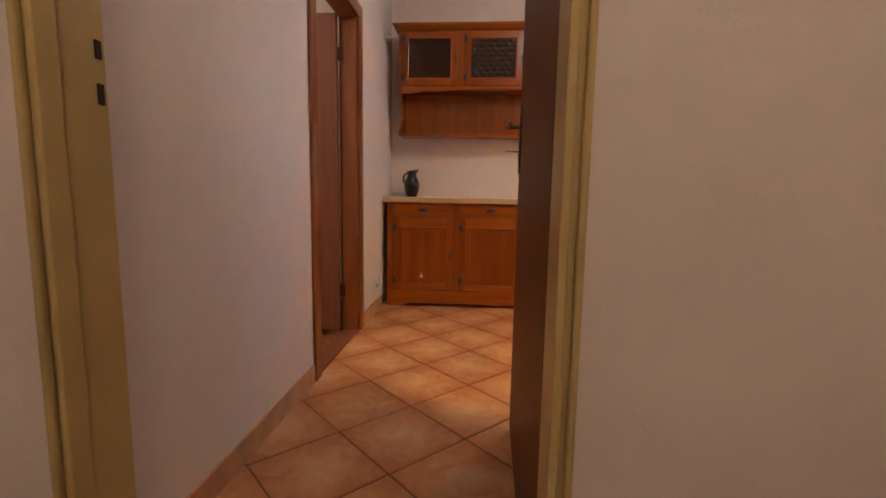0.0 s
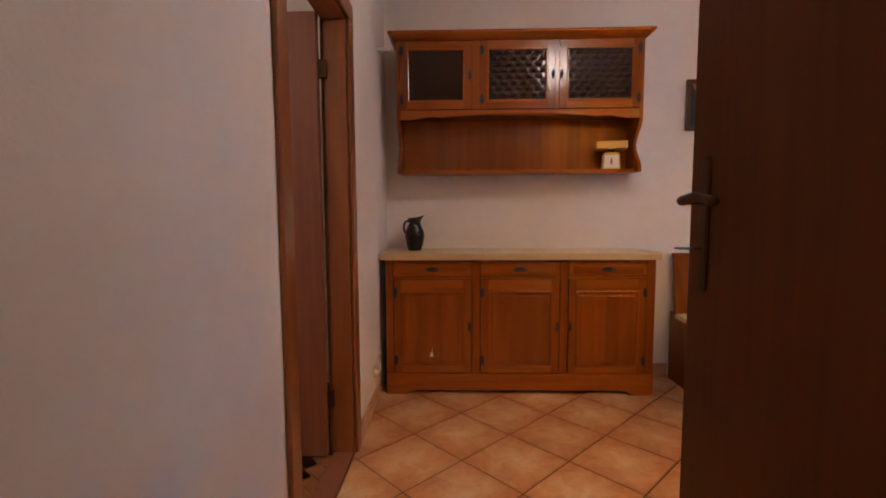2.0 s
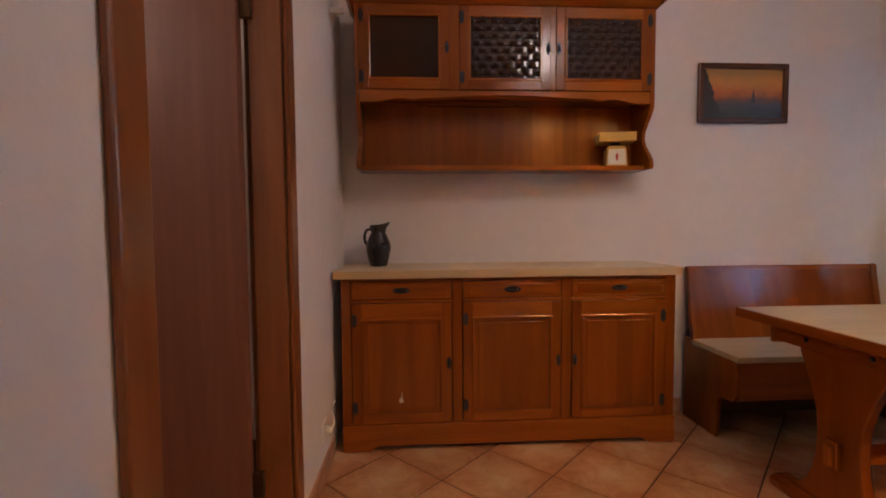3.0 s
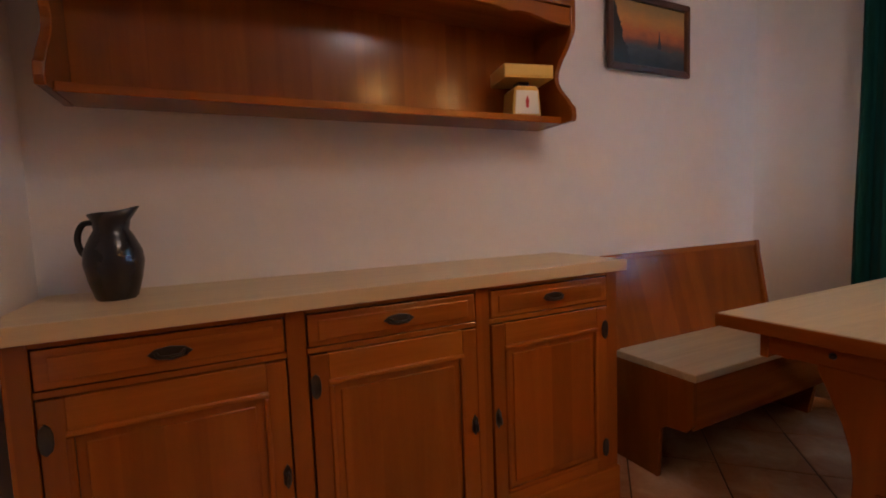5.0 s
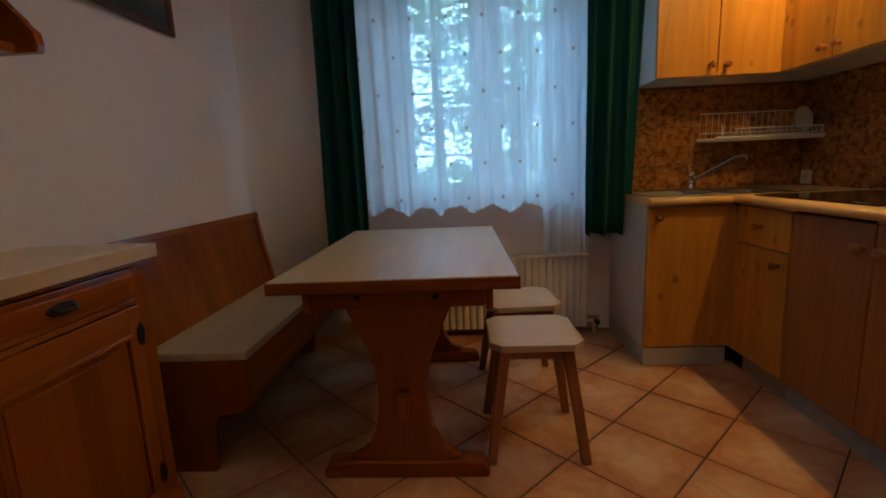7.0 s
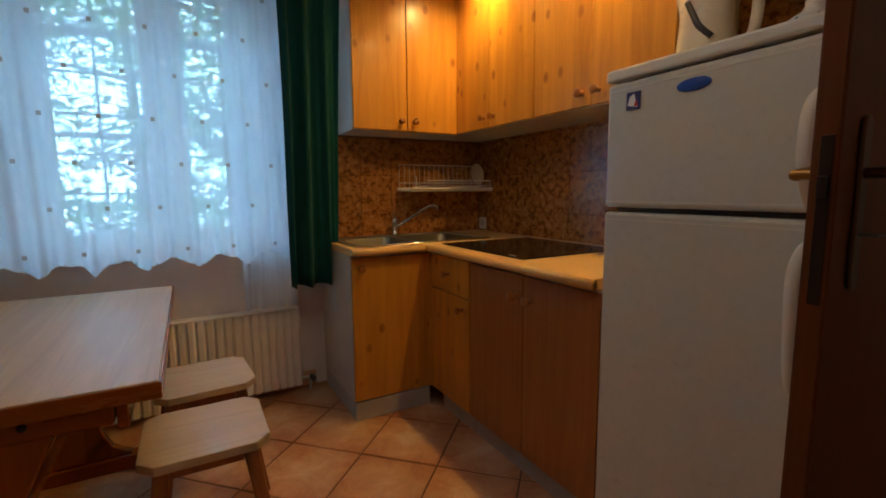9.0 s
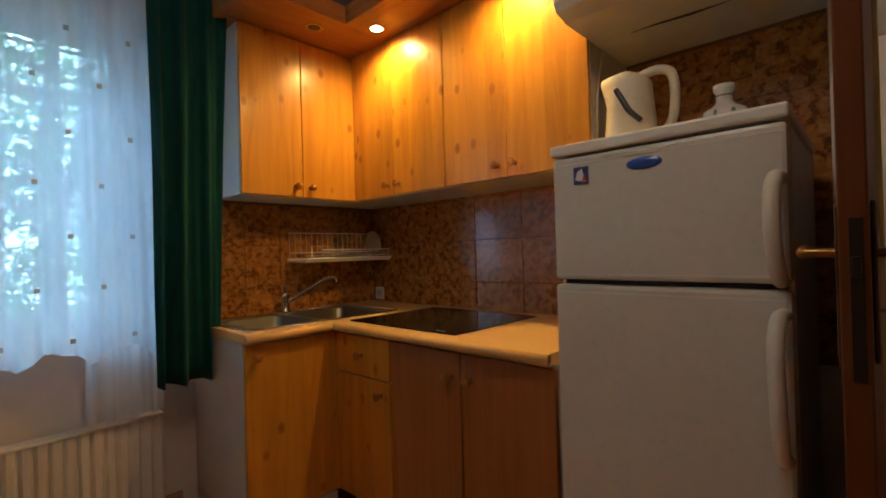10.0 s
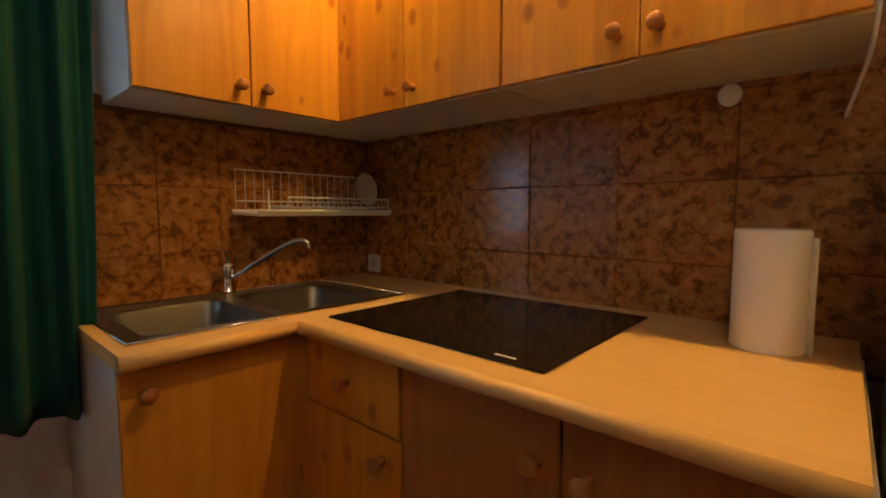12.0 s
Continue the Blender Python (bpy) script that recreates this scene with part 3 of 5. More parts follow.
key = part("key", joined(tube([(0, ky, 1.098), (-0.030, ky, 1.098)], 0.003), outline([(-0.028, ky - 0.003), (-0.033, ky - 0.011), (-0.048, ky - 0.011), (-0.054, ky), (-0.048, ky + 0.011), (-0.033, ky + 0.011), (-0.028, ky + 0.003)], 2, 1.0965, 1.0995)), STEEL, d2, "steel key in the lock")
for hz in (0.25, 1.80):
    part("hinge", tube([(0.017, -0.002, hz - 0.05), (0.017, -0.002, hz + 0.05)], 0.009), STEEL, d2)


# skirting of tan tiles
def skirting(x0, x1, y0, y1, along):
    n = max(1, round((x1 - x0 if along == 0 else y1 - y0) / 0.33))
    th = thing("baseboard", (x0, y0, 0), "tan tile skirting with a white joint on top", "skirting", "", "structure")
    for i in range(n):
        if along == 0:
            w = (x1 - x0) / n
            bm = boxes((i * w + 0.001, (i + 1) * w - 0.001, 0, y1 - y0, 0, 0.088))
        else:
            w = (y1 - y0) / n
            bm = boxes((0, x1 - x0, i * w + 0.001, (i + 1) * w - 0.001, 0, 0.088))
        part("tile", bm, SKIRT, th)


skirting(XW, XW + 0.010, YE, DY0 - 0.075, 1)
skirting(XW, XW + 0.010, DY1 + 0.075, 4.02, 1)
skirting(XE - 0.010, XE, 2.24, 3.95, 1)
skirting(1.03, 1.24, north(1.24) - 0.010, north(1.24), 0)


# ---- sideboard ----
SX0, SX1, SF = -0.682, 0.997, 4.03
sb = thing("sideboard", ((SX0 + SX1) / 2, 4.22, 0), "varnished pine sideboard with three drawers and three panelled doors", "sideboard")
ox, oy = sb.location.x, sb.location.y


def S(x0, x1, y0, y1, z0, z1):
    return (x0 - ox, x1 - ox, y0 - oy, y1 - oy, z0, z1)


part("side_panel", boxes(S(SX0, SX0 + 0.022, SF + 0.02, 4.375, 0, 0.858)), PINE_Z, sb, bevel=0.003)
part("side_panel", boxes(S(SX1 - 0.022, SX1, SF + 0.02, 4.375, 0, 0.858)), PINE_Z, sb, bevel=0.003)
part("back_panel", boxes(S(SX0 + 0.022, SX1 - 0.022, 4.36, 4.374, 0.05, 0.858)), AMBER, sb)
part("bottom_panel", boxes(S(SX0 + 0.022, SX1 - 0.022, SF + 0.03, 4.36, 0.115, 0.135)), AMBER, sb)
cols = ((-0.635, -0.139), (-0.090, 0.410), (0.459, 0.946))
edges = [SX0] + [e for c in cols for e in c] + [SX1]
for i in range(0, 8, 2):
    part("stile", boxes(S(edges[i], edges[i + 1], SF, SF + 0.024, 0.135, 0.858)), PINE_Z, sb, bevel=0.003)
for c0, c1 in cols:
    part("rail", boxes(S(c0, c1, SF + 0.001, SF + 0.024, 0.845, 0.858)), PINE_X, sb)
    part("rail", boxes(S(c0, c1, SF + 0.001, SF + 0.024, 0.739, 0.754)), PINE_X, sb, bevel=0.002)
foot = [(SX0 - ox, 0.0), (SX0 - ox, 0.135), (SX1 - ox, 0.135), (SX1 - ox, 0.0), (SX1 - ox - 0.13, 0.0), (SX1 - ox - 0.165, 0.022), (SX1 - ox - 0.19, 0.026), (SX0 - ox + 0.19, 0.026), (SX0 - ox + 0.165, 0.022), (SX0 - ox + 0.13, 0.0)]
part("plinth", outline(foot, 1, SF - 0.012 - oy, SF + 0.018 - oy), PINE_X, sb, bevel=0.004)


def panel_door(parent, x0, x1, z0, z1, front, hinge_left, moulded=True, glazed=None):
    """Frame-and-panel door with iron hinges and pull; x, z in the thing's own frame."""
    w = 0.048
    d = part("door", boxes((x0, x0 + w, front, front + 0.02, z0, z1)), PINE_Z, parent, bevel=0.003)
    part("door_stile", boxes((x1 - w, x1, front, front + 0.02, z0, z1)), PINE_Z, d, bevel=0.003)
    wt, wb = (0.074, 0.042) if glazed is None else (w, w)
    part("door_rail", boxes((x0 + w, x1 - w, front, front + 0.02, z1 - wt, z1)), PINE_X, d, bevel=0.002)
    part("door_rail", boxes((x0 + w, x1 - w, front, front + 0.02, z0, z0 + wb)), PINE_X, d, bevel=0.002)
    m = 0.014
    a0, a1, b0, b1 = x0 + w - 0.004, x1 - w + 0.004, z0 + wb - 0.004, z1 - wt + 0.004
    for zb in (b0, b1 - m):
        part("bead", boxes((a0, a1, front - 0.006, front + 0.006, zb, zb + m)), PINE_X, d, bevel=0.004)
    for xb in (a0, a1 - m):
        part("bead", boxes((xb, xb + m, front - 0.0055, front + 0.006, b0 + m, b1 - m)), PINE_Z, d, bevel=0.004)
    if glazed is None:
        part("panel", boxes((a0 + m, a1 - m, front + 0.006, front + 0.014, b0 + m, b1 - m)), PINE_Z, d)
        part("raised_field", boxes((a0 + m + 0.018, a1 - m - 0.018, front + 0.001, front + 0.007, b0 + m + 0.018, b1 - m - 0.018)), PINE_Z, d, bevel=0.005)
    else:
        glazed(d, a0 + m, a1 - m, b0 + m, b1 - m, front + 0.008)
    hx = x0 + 0.012 if hinge_left else x1 - 0.012
    px = x1 - 0.014 if hinge_left else x0 + 0.014
    for z in (z0 + 0.12 * (z1 - z0) + 0.01, z1 - 0.12 * (z1 - z0) - 0.01):
        part("hinge", outline([(hx - 0.013, z - 0.012), (hx - 0.009, z - 0.026), (hx, z - 0.034), (hx + 0.009, z - 0.026), (hx + 0.013, z - 0.012), (hx + 0.013, z + 0.012), (hx + 0.009, z + 0.026), (hx, z + 0.034), (hx - 0.009, z + 0.026), (hx - 0.013, z + 0.012)], 1, front - 0.005, front), IRON, d, "dark iron hinge", 0.001)
    z = (z0 + z1) / 2 - 0.02 * (z1 > 1.2)
    plate = part("pull", outline([(px - 0.010, z - 0.016), (px, z - 0.034), (px + 0.010, z - 0.016), (px + 0.010, z + 0.016), (px, z + 0.034), (px - 0.010, z + 0.016)], 1, front - 0.004, front), IRON, d, "dark iron pull", 0.001)
    part("drop", tube([(px, front - 0.002, z + 0.012), (px, front - 0.016, z + 0.004), (px, front - 0.016, z - 0.014)], 0.005), IRON, plate, smooth=True)
    return d


for i, (c0, c1) in enumerate(cols):
    dr = part("drawer", boxes(S(c0 + 0.004, c1 - 0.004, SF - 0.004, SF + 0.02, 0.757, 0.842)), PINE_X, sb, bevel=0.004)
    cx = (c0 + c1) / 2 - ox
    part("drawer_field", boxes((c0 + 0.03 - ox, c1 - 0.03 - ox, SF - 0.009 - oy, SF - 0.003 - oy, 0.773, 0.826)), PINE_X, dr, bevel=0.004)
    f = SF - 0.009 - oy
    dp = part("drawer_pull", outline([(cx - 0.045, 0.800), (cx - 0.030, 0.789), (cx, 0.784), (cx + 0.030, 0.789), (cx + 0.045, 0.800), (cx + 0.030, 0.811), (cx, 0.816), (cx - 0.030, 0.811)], 1, f - 0.004, f), IRON, dr, "dark iron bow pull", 0.001)
    part("bow", tube(curve_pts([(cx - 0.028, f - 0.003, 0.802), (cx - 0.018, f - 0.020, 0.796), (cx + 0.018, f - 0.020, 0.796), (cx + 0.028, f - 0.003, 0.802)], 5), 0.0045), IRON, dp, smooth=True)
    panel_door(sb, c0 + 0.004 - ox, c1 - 0.004 - ox, 0.139, 0.736, SF - 0.006 - oy, i < 2)
part("scuff", outline([(-0.405 - ox, 0.245), (-0.392 - ox, 0.240), (-0.382 - ox, 0.250), (-0.388 - ox, 0.268), (-0.391 - ox, 0.30), (-0.394 - ox, 0.272), (-0.404 - ox, 0.262)], 1, SF - 0.0062 - oy, SF - 0.004 - oy), PLATE, sb, "pale scuff mark")
top = part("worktop", outline([(-0.712, 4.004), (1.012, 4.004), (1.012, north(1.012) - 0.002), (-0.712, north(-0.712) - 0.002)], 2, 0.86, 0.90), LAMINATE, None, bevel=0.002)
tagged(top, "cream laminate worktop on the pine sideboard", "worktop")
part("edge_band", boxes((-0.712, 1.016, 4.0, 4.0036, 0.861, 0.899)), LAMEDGE, top, "beige laminate edge strip", 0.001)
part("edge_band", boxes((1.0124, 1.016, 4.0042, north(1.016) - 0.003, 0.861, 0.899)), LAMEDGE, top, "beige laminate edge strip", 0.001)

# ---- wall cupboard ----
HX_0, HX_1, HF = -0.612, 0.938, 4.155
ht = thing("wall_cupboard", ((HX_0 + HX_1) / 2, 4.388, 1.405), "varnished pine wall cupboard with bullseye glass doors and open shelf", "cupboard")
hx, hy, hz = ht.location
ZT, ZD, ZV, ZB = 2.228, 1.79, 1.725, 1.405
ztop = ZT - hz
zd = ZD - hz
side = [(HF - hy, ztop), (-0.004, ztop), (-0.004, 0.0), (HF - hy + 0.005, 0.0), (HF - hy, 0.02), (HF - hy + 0.004, 0.05)]
side += [(HF - hy + 0.02 + 0.075 * math.sin(a) ** 1.3, 0.065 + 0.225 * a / math.pi) for a in [math.pi * i / 10 for i in range(11)]]
side += [(HF - hy + 0.004, 0.315), (HF - hy, 0.335)]
for x in (HX_0 - hx, HX_1 - hx - 0.022):
    part("side_panel", outline(side, 0, x, x + 0.022), PINE_Z, ht, bevel=0.003)
part("shelf_board", boxes((HX_0 - hx + 0.022, HX_1 - hx - 0.022, HF - hy + 0.06, -0.004, 0.0, 0.024)), PINE_X, ht, bevel=0.003)
part("cupboard_floor", boxes((HX_0 - hx + 0.022, HX_1 - hx - 0.022, HF - hy + 0.022, -0.016, zd - 0.02, zd)), PINE_X, ht)
part("cupboard_shelf", boxes((HX_0 - hx + 0.022, HX_1 - hx - 0.022, HF - hy + 0.07, -0.016, zd + 0.21, zd + 0.225)), PINE_X, ht)
part("top_board", boxes((HX_0 - hx + 0.022, HX_1 - hx - 0.022, HF - hy + 0.022, -0.004, ztop - 0.02, ztop)), PINE_X, ht)
nb = 17
for i in range(nb):
    w = (HX_1 - HX_0 - 0.044) / nb
    x = HX_0 - hx + 0.022 + i * w
    part("back_board", boxes((x + 0.0001, x + w - 0.0001, -0.016, -0.004, 0.024, ztop - 0.02)), PINE_Z, ht)
n = 40
val = []
for i in range(n + 1):
    u = i / n
    x = HX_0 - hx + 0.022 + u * (HX_1 - HX_0 - 0.044)
    e = min(u, 1 - u)
    z = 0.335 + (0 if e < 0.035 else 0.022 * (0.5 - 0.5 * math.cos(math.pi * min(1, (e - 0.035) / 0.11)))) - (0.010 * math.sin(math.pi * (e - 0.145) / 0.06) if 0.145 < e < 0.205 else 0) + (0.014 * (0.5 - 0.5 * math.cos(math.pi * min(1, max(0, (e - 0.205) / 0.25)))))
    val.append((x, z))
val += [(val[-1][0], zd + 0.012), (val[0][0], zd + 0.012)]
part("valance", outline(val, 1, HF - hy + 0.002, HF - hy + 0.022), PINE_X, ht, bevel=0.003)
crown = [(HF - hy - 0.004, ztop), (HF - hy - 0.020, ztop + 0.010), (HF - hy - 0.046, ztop + 0.030), (HF - hy - 0.050, ztop + 0.046), (-0.004, ztop + 0.046), (-0.004, ztop)]
part("top_rail", boxes((HX_0 - hx + 0.022, HX_1 - hx - 0.022, HF - hy + 0.001, HF - hy + 0.0215, ztop - 0.0015, ztop + 0.004)), PINE_X, ht)
part("cornice", outline(crown, 0, HX_0 - hx - 0.012, HX_1 - hx + 0.012), PINE_X, ht, bevel=0.003)
for sgn, x in ((-1, HX_0 - hx - 0.012), (1, HX_1 - hx + 0.012)):
    part("cornice_return", outline([(x, ztop + 0.004), (x + sgn * 0.014, ztop + 0.012), (x + sgn * 0.034, ztop + 0.032), (x + sgn * 0.036, ztop + 0.046), (x, ztop + 0.046)], 1, HF - hy - 0.050, -0.004), PINE_Y, ht, bevel=0.002)


def bullseye(d, x0, x1, z0, z1, y):
    """A sheet of amber glass with rows of round bosses."""
    bm = bmesh.new()
    nx, nz = 110, 110
    grid = []
    for j in range(nz + 1):
        row = []
        for i in range(nx + 1):
            x, z = x0 + (x1 - x0) * i / nx, z0 + (z1 - z0) * j / nz
            lift = 0.0
            for shift in (0.0, 0.5):
                sx, sz = (x - x0) / 0.062 + shift, (z - z0) / 0.074 + shift
                q = math.hypot((sx - math.floor(sx) - 0.5) * 0.062, (sz - math.floor(sz) - 0.5) * 0.074) / 0.022
                lift = max(lift, 0.011 * (1 - q * q))
            row.append(bm.verts.new((x, y - lift, z)))
        grid.append(row)
    for j in range(nz):
        for i in range(nx):
            bm.faces.new((grid[j][i], grid[j][i + 1], grid[j + 1][i + 1], grid[j + 1][i]))
    g = part("bullseye_glass", bm, BULLSEYE, d, "amber bullseye glass pane", smooth=True)
    so = g.modifiers.new("thickness", "SOLIDIFY")
    so.thickness, so.offset = 0.003, 1.0


def leaded(d, x0, x1, z0, z1, y):
    part("glass", boxes((x0, x1, y, y + 0.004, z0, z1)), BULLSEYE, d, "dark glass pane")
    n_ = 13
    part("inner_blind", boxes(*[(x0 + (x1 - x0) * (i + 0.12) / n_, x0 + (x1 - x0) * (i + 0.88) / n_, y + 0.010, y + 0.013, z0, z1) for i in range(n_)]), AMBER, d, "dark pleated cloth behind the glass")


hd = ((-0.590, -0.135), (-0.085, 0.385), (0.412, 0.916))
for i, (a, b) in enumerate(hd):
    panel_door(ht, a - hx, b - hx, zd + 0.014, ztop - 0.006, HF - hy - 0.006, i < 2, glazed=leaded if i == 0 else bullseye)
for a, b in ((HX_0 + 0.022, hd[0][0]), (hd[0][1], hd[1][0]), (hd[1][1], hd[2][0])):
    if b - a > 0.004:
        part("stile", boxes((a - hx + 0.001, b - hx - 0.001, HF - hy, HF - hy + 0.02, zd + 0.012, ztop - 0.002)), PINE_Z, ht)

# white strip leaning behind the cupboard's end
ws = part("curtain_bracket", boxes((-0.722, -0.650, 4.10, 4.118, 2.150, 2.175)), WHITE, None, bevel=0.003)
tagged(ws, "small white bracket on the wall beside the cupboard", "bracket")

# ---- things on the sideboard and shelf ----
jug = thing("jug", (-0.515, 4.26, 0.90), "dark glazed pottery jug standing on the cream worktop", "jug")
body = turned([(0.040, 0.0), (0.046, 0.006), (0.058, 0.05), (0.066, 0.095), (0.063, 0.125), (0.048, 0.160), (0.038, 0.178), (0.040, 0.200), (0.049, 0.222), (0.046, 0.222), (0.036, 0.200), (0.034, 0.180), (0.044, 0.158), (0.058, 0.125), (0.060, 0.095), (0.050, 0.03), (0.0, 0.012)], 32, False)
for v in body.verts:
    if v.co.z > 0.195:
        k = (v.co.z - 0.195) / 0.027
        a = math.atan2(v.co.y, v.co.x)
        lift = max(0, math.cos(a)) ** 4
        v.co.x += 0.020 * k * lift
        v.co.z += 0.014 * k * lift - 0.006 * k * max(0, -math.cos(a))
part("body", body, JUGM, jug, smooth=True)
part("handle", tube(curve_pts([(-0.040, 0, 0.198), (-0.066, 0, 0.192), (-0.080, 0, 0.160), (-0.074, 0, 0.125), (-0.058, 0, 0.108)], 6), 0.0075, 10), JUGM, jug, smooth=True)
jug.rotation_euler = (0, 0, radians(-18))

sc = thing("kitchen_scale", (0.785, 4.285, ZB + 0.024), "yellow plastic kitchen scale with white dial on the shelf", "scale")
part("housing", outline([(-0.058, 0), (0.058, 0), (0.050, 0.095), (0.038, 0.110), (-0.038, 0.110), (-0.050, 0.095)], 1, -0.05, 0.05), YELLOW, sc, bevel=0.006)
dial = part("dial", outline([(-0.048, 0.008), (0.048, 0.008), (0.042, 0.092), (-0.042, 0.092)], 1, -0.0535, -0.049), CARDY, sc, "white dial with red pointer", 0.002)
part("pointer", outline([(-0.004, 0.030), (0.004, 0.030), (0.007, 0.055), (0.0, 0.074), (-0.007, 0.055)], 1, -0.0555, -0.0537), RED, dial)
part("neck", boxes((-0.022, 0.022, -0.022, 0.022, 0.110, 0.130)), DARK, sc, bevel=0.002)
part("pan", joined(boxes((-0.095, 0.095, -0.075, 0.075, 0.130, 0.136)), boxes((-0.095, 0.095, -0.075, -0.071, 0.136, 0.178), (-0.095, 0.095, 0.071, 0.075, 0.136, 0.178), (-0.095, -0.091, -0.071, 0.071, 0.136, 0.178), (0.091, 0.095, -0.071, 0.071, 0.136, 0.178))), YELLOW, sc, bevel=0.003)
sc.rotation_euler = (0, 0, radians(-12))

pic = thing("painting", (1.290, north(1.6) - 0.002, 1.686), "small sunset sea painting in a dark wooden frame", "painting")
PW, PH = 0.532, 0.335
fr_ = 0.030
part("frame", outline([(0, 0), (PW, 0), (PW - fr_, fr_), (fr_, fr_)], 1, -0.022, 0), FRAMEW, pic, bevel=0.006)
part("frame", outline([(0, PH), (fr_, PH - fr_), (PW - fr_, PH - fr_), (PW, PH)], 1, -0.022, 0), FRAMEW, pic, bevel=0.006)
part("frame", outline([(0, 0), (fr_, fr_), (fr_, PH - fr_), (0, PH)], 1, -0.022, 0), FRAMEW, pic, bevel=0.006)
part("frame", outline([(PW, 0), (PW, PH), (PW - fr_, PH - fr_), (PW - fr_, fr_)], 1, -0.022, 0), FRAMEW, pic, bevel=0.006)
cv = part("canvas", boxes((0, PW - 2 * fr_, -0.008, -0.001, 0, PH - 2 * fr_)), PAINTING, pic, "sunset over a dark rocky shore with a sail")
cv.location = (fr_, 0, fr_)
part("sail", outline([(0.288, 0.085), (0.312, 0.085), (0.300, 0.165)], 1, -0.0095, -0.0082), DARK, cv)

# wall socket with plug and cable beside the sideboard
so1 = thing("wall_socket", (XW, 3.80, 0.22), "white wall socket with a plug low on the wall", "socket")
part("plate", boxes((0, 0.010, -0.04, 0.04, -0.04, 0.04)), SOCKET, so1, bevel=0.003)
part("plug", tube([(0.010, 0.0, 0.0), (0.040, 0.0, 0.0)], [0.020, 0.014], 14), SOCKET, so1, smooth=True)
part("cable", tube(curve_pts([(0.036, 0.0, 0.0), (0.045, 0.02, 0.03), (0.020, 0.08, 0.06), (0.016, 0.20, 0.05)], 6), 0.004), SOCKET, so1, smooth=True)

# ---- corner bench ----
bx0, bx1 = 1.235, 2.385
be = thing("bench", (bx0, 4.345, 0), "brown wooden corner bench with high back and pale seat", "bench")
L = bx1 - bx0
part("seat", boxes((0, L, -0.455, -0.070, 0.436, 0.466)), LAMINATE_Y, be, "pale laminate seat", 0.004)
tilt = [(-0.085, 0.466), (-0.065, 0.466), (0.000, 0.855), (-0.020, 0.855)]
part("backrest", outline(tilt, 0, 0.022, L - 0.045), PINE_Z, be, bevel=0.003)
part("back_rail", outline([(-0.030, 0.845), (0.004, 0.845), (0.006, 0.868), (-0.026, 0.872)], 0, 0.0, L - 0.045), PINE_X, be, bevel=0.004)
part("front_rail", boxes((0.022, L, -0.432, -0.410, 0.24, 0.435)), PINE_X, be, bevel=0.003)
end = [(-0.445, 0.435), (-0.445, 0.27), (-0.42, 0.235), (-0.33, 0.225), (-0.305, 0.20), (-0.295, 0.0), (-0.005, 0.0), (-0.005, 0.466), (-0.060, 0.466), (0.000, 0.865), (-0.028, 0.865), (-0.092, 0.466), (-0.092, 0.435)]
part("end_panel", outline(end, 0, 0.0, 0.022), PINE_Z, be, bevel=0.003)
post = [(-0.445, 0.435), (-0.445, 0.27), (-0.33, 0.225), (-0.295, 0.0), (-0.005, 0.0), (-0.005, 0.466), (0.006, 0.80), (0.008, 0.868), (-0.008, 0.878), (-0.030, 0.874), (-0.034, 0.855), (-0.040, 0.80), (-0.100, 0.466), (-0.100, 0.435)]
part("end_panel", outline(post, 0, L - 0.045, L - 0.010), PINE_Z, be, bevel=0.005)
# Dark board before the wall, added for the shade below the open seat.
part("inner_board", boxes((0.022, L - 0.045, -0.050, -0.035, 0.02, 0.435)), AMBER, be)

# ---- table ----
tx0, tx1, ty0, ty1 = 1.100, 2.325, 2.938, 3.735
tb = thing("table", ((tx0 + tx1) / 2, (ty0 + ty1) / 2, 0), "wooden trestle table with a pale laminate top", "table")
hx_, hy_ = (tx1 - tx0) / 2, (ty1 - ty0) / 2
part("tabletop", boxes((-hx_ + 0.006, hx_ - 0.006, -hy_ + 0.006, hy_ - 0.006, 0.706, 0.746)), LAMINATE_Y, tb, "pale laminate tabletop", 0.002)
for a in ((-hx_, -hx_ + 0.0055, -hy_, hy_, 0.705, 0.7435), (hx_ - 0.0055, hx_, -hy_, hy_, 0.705, 0.7435)):
    part("edge_band", boxes(a), PINE_Y, tb, "dark wooden edge band", 0.002)
for a in ((-hx_ + 0.006, hx_ - 0.006, -hy_, -hy_ + 0.0055, 0.705, 0.7435), (-hx_ + 0.006, hx_ - 0.006, hy_ - 0.0055, hy_, 0.705, 0.7435)):
    part("edge_band", boxes(a), PINE_X, tb, "dark wooden edge band", 0.002)
for s in (-1, 1):
    part("apron", boxes((-hx_ + 0.10, hx_ - 0.10, s * (hy_ - 0.09) - 0.012, s * (hy_ - 0.09) + 0.012, 0.610, 0.699)), PINE_X, tb, bevel=0.004)
leg = [(0.175, 0.698), (0.172, 0.61), (0.150, 0.56), (0.115, 0.48), (0.092, 0.40), (0.086, 0.33), (0.090, 0.25), (0.105, 0.17), (0.135, 0.11), (0.170, 0.085), (0.195, 0.075), (0.20, 0.062)]
shape = leg + [(-a, b) for a, b in leg[::-1]]
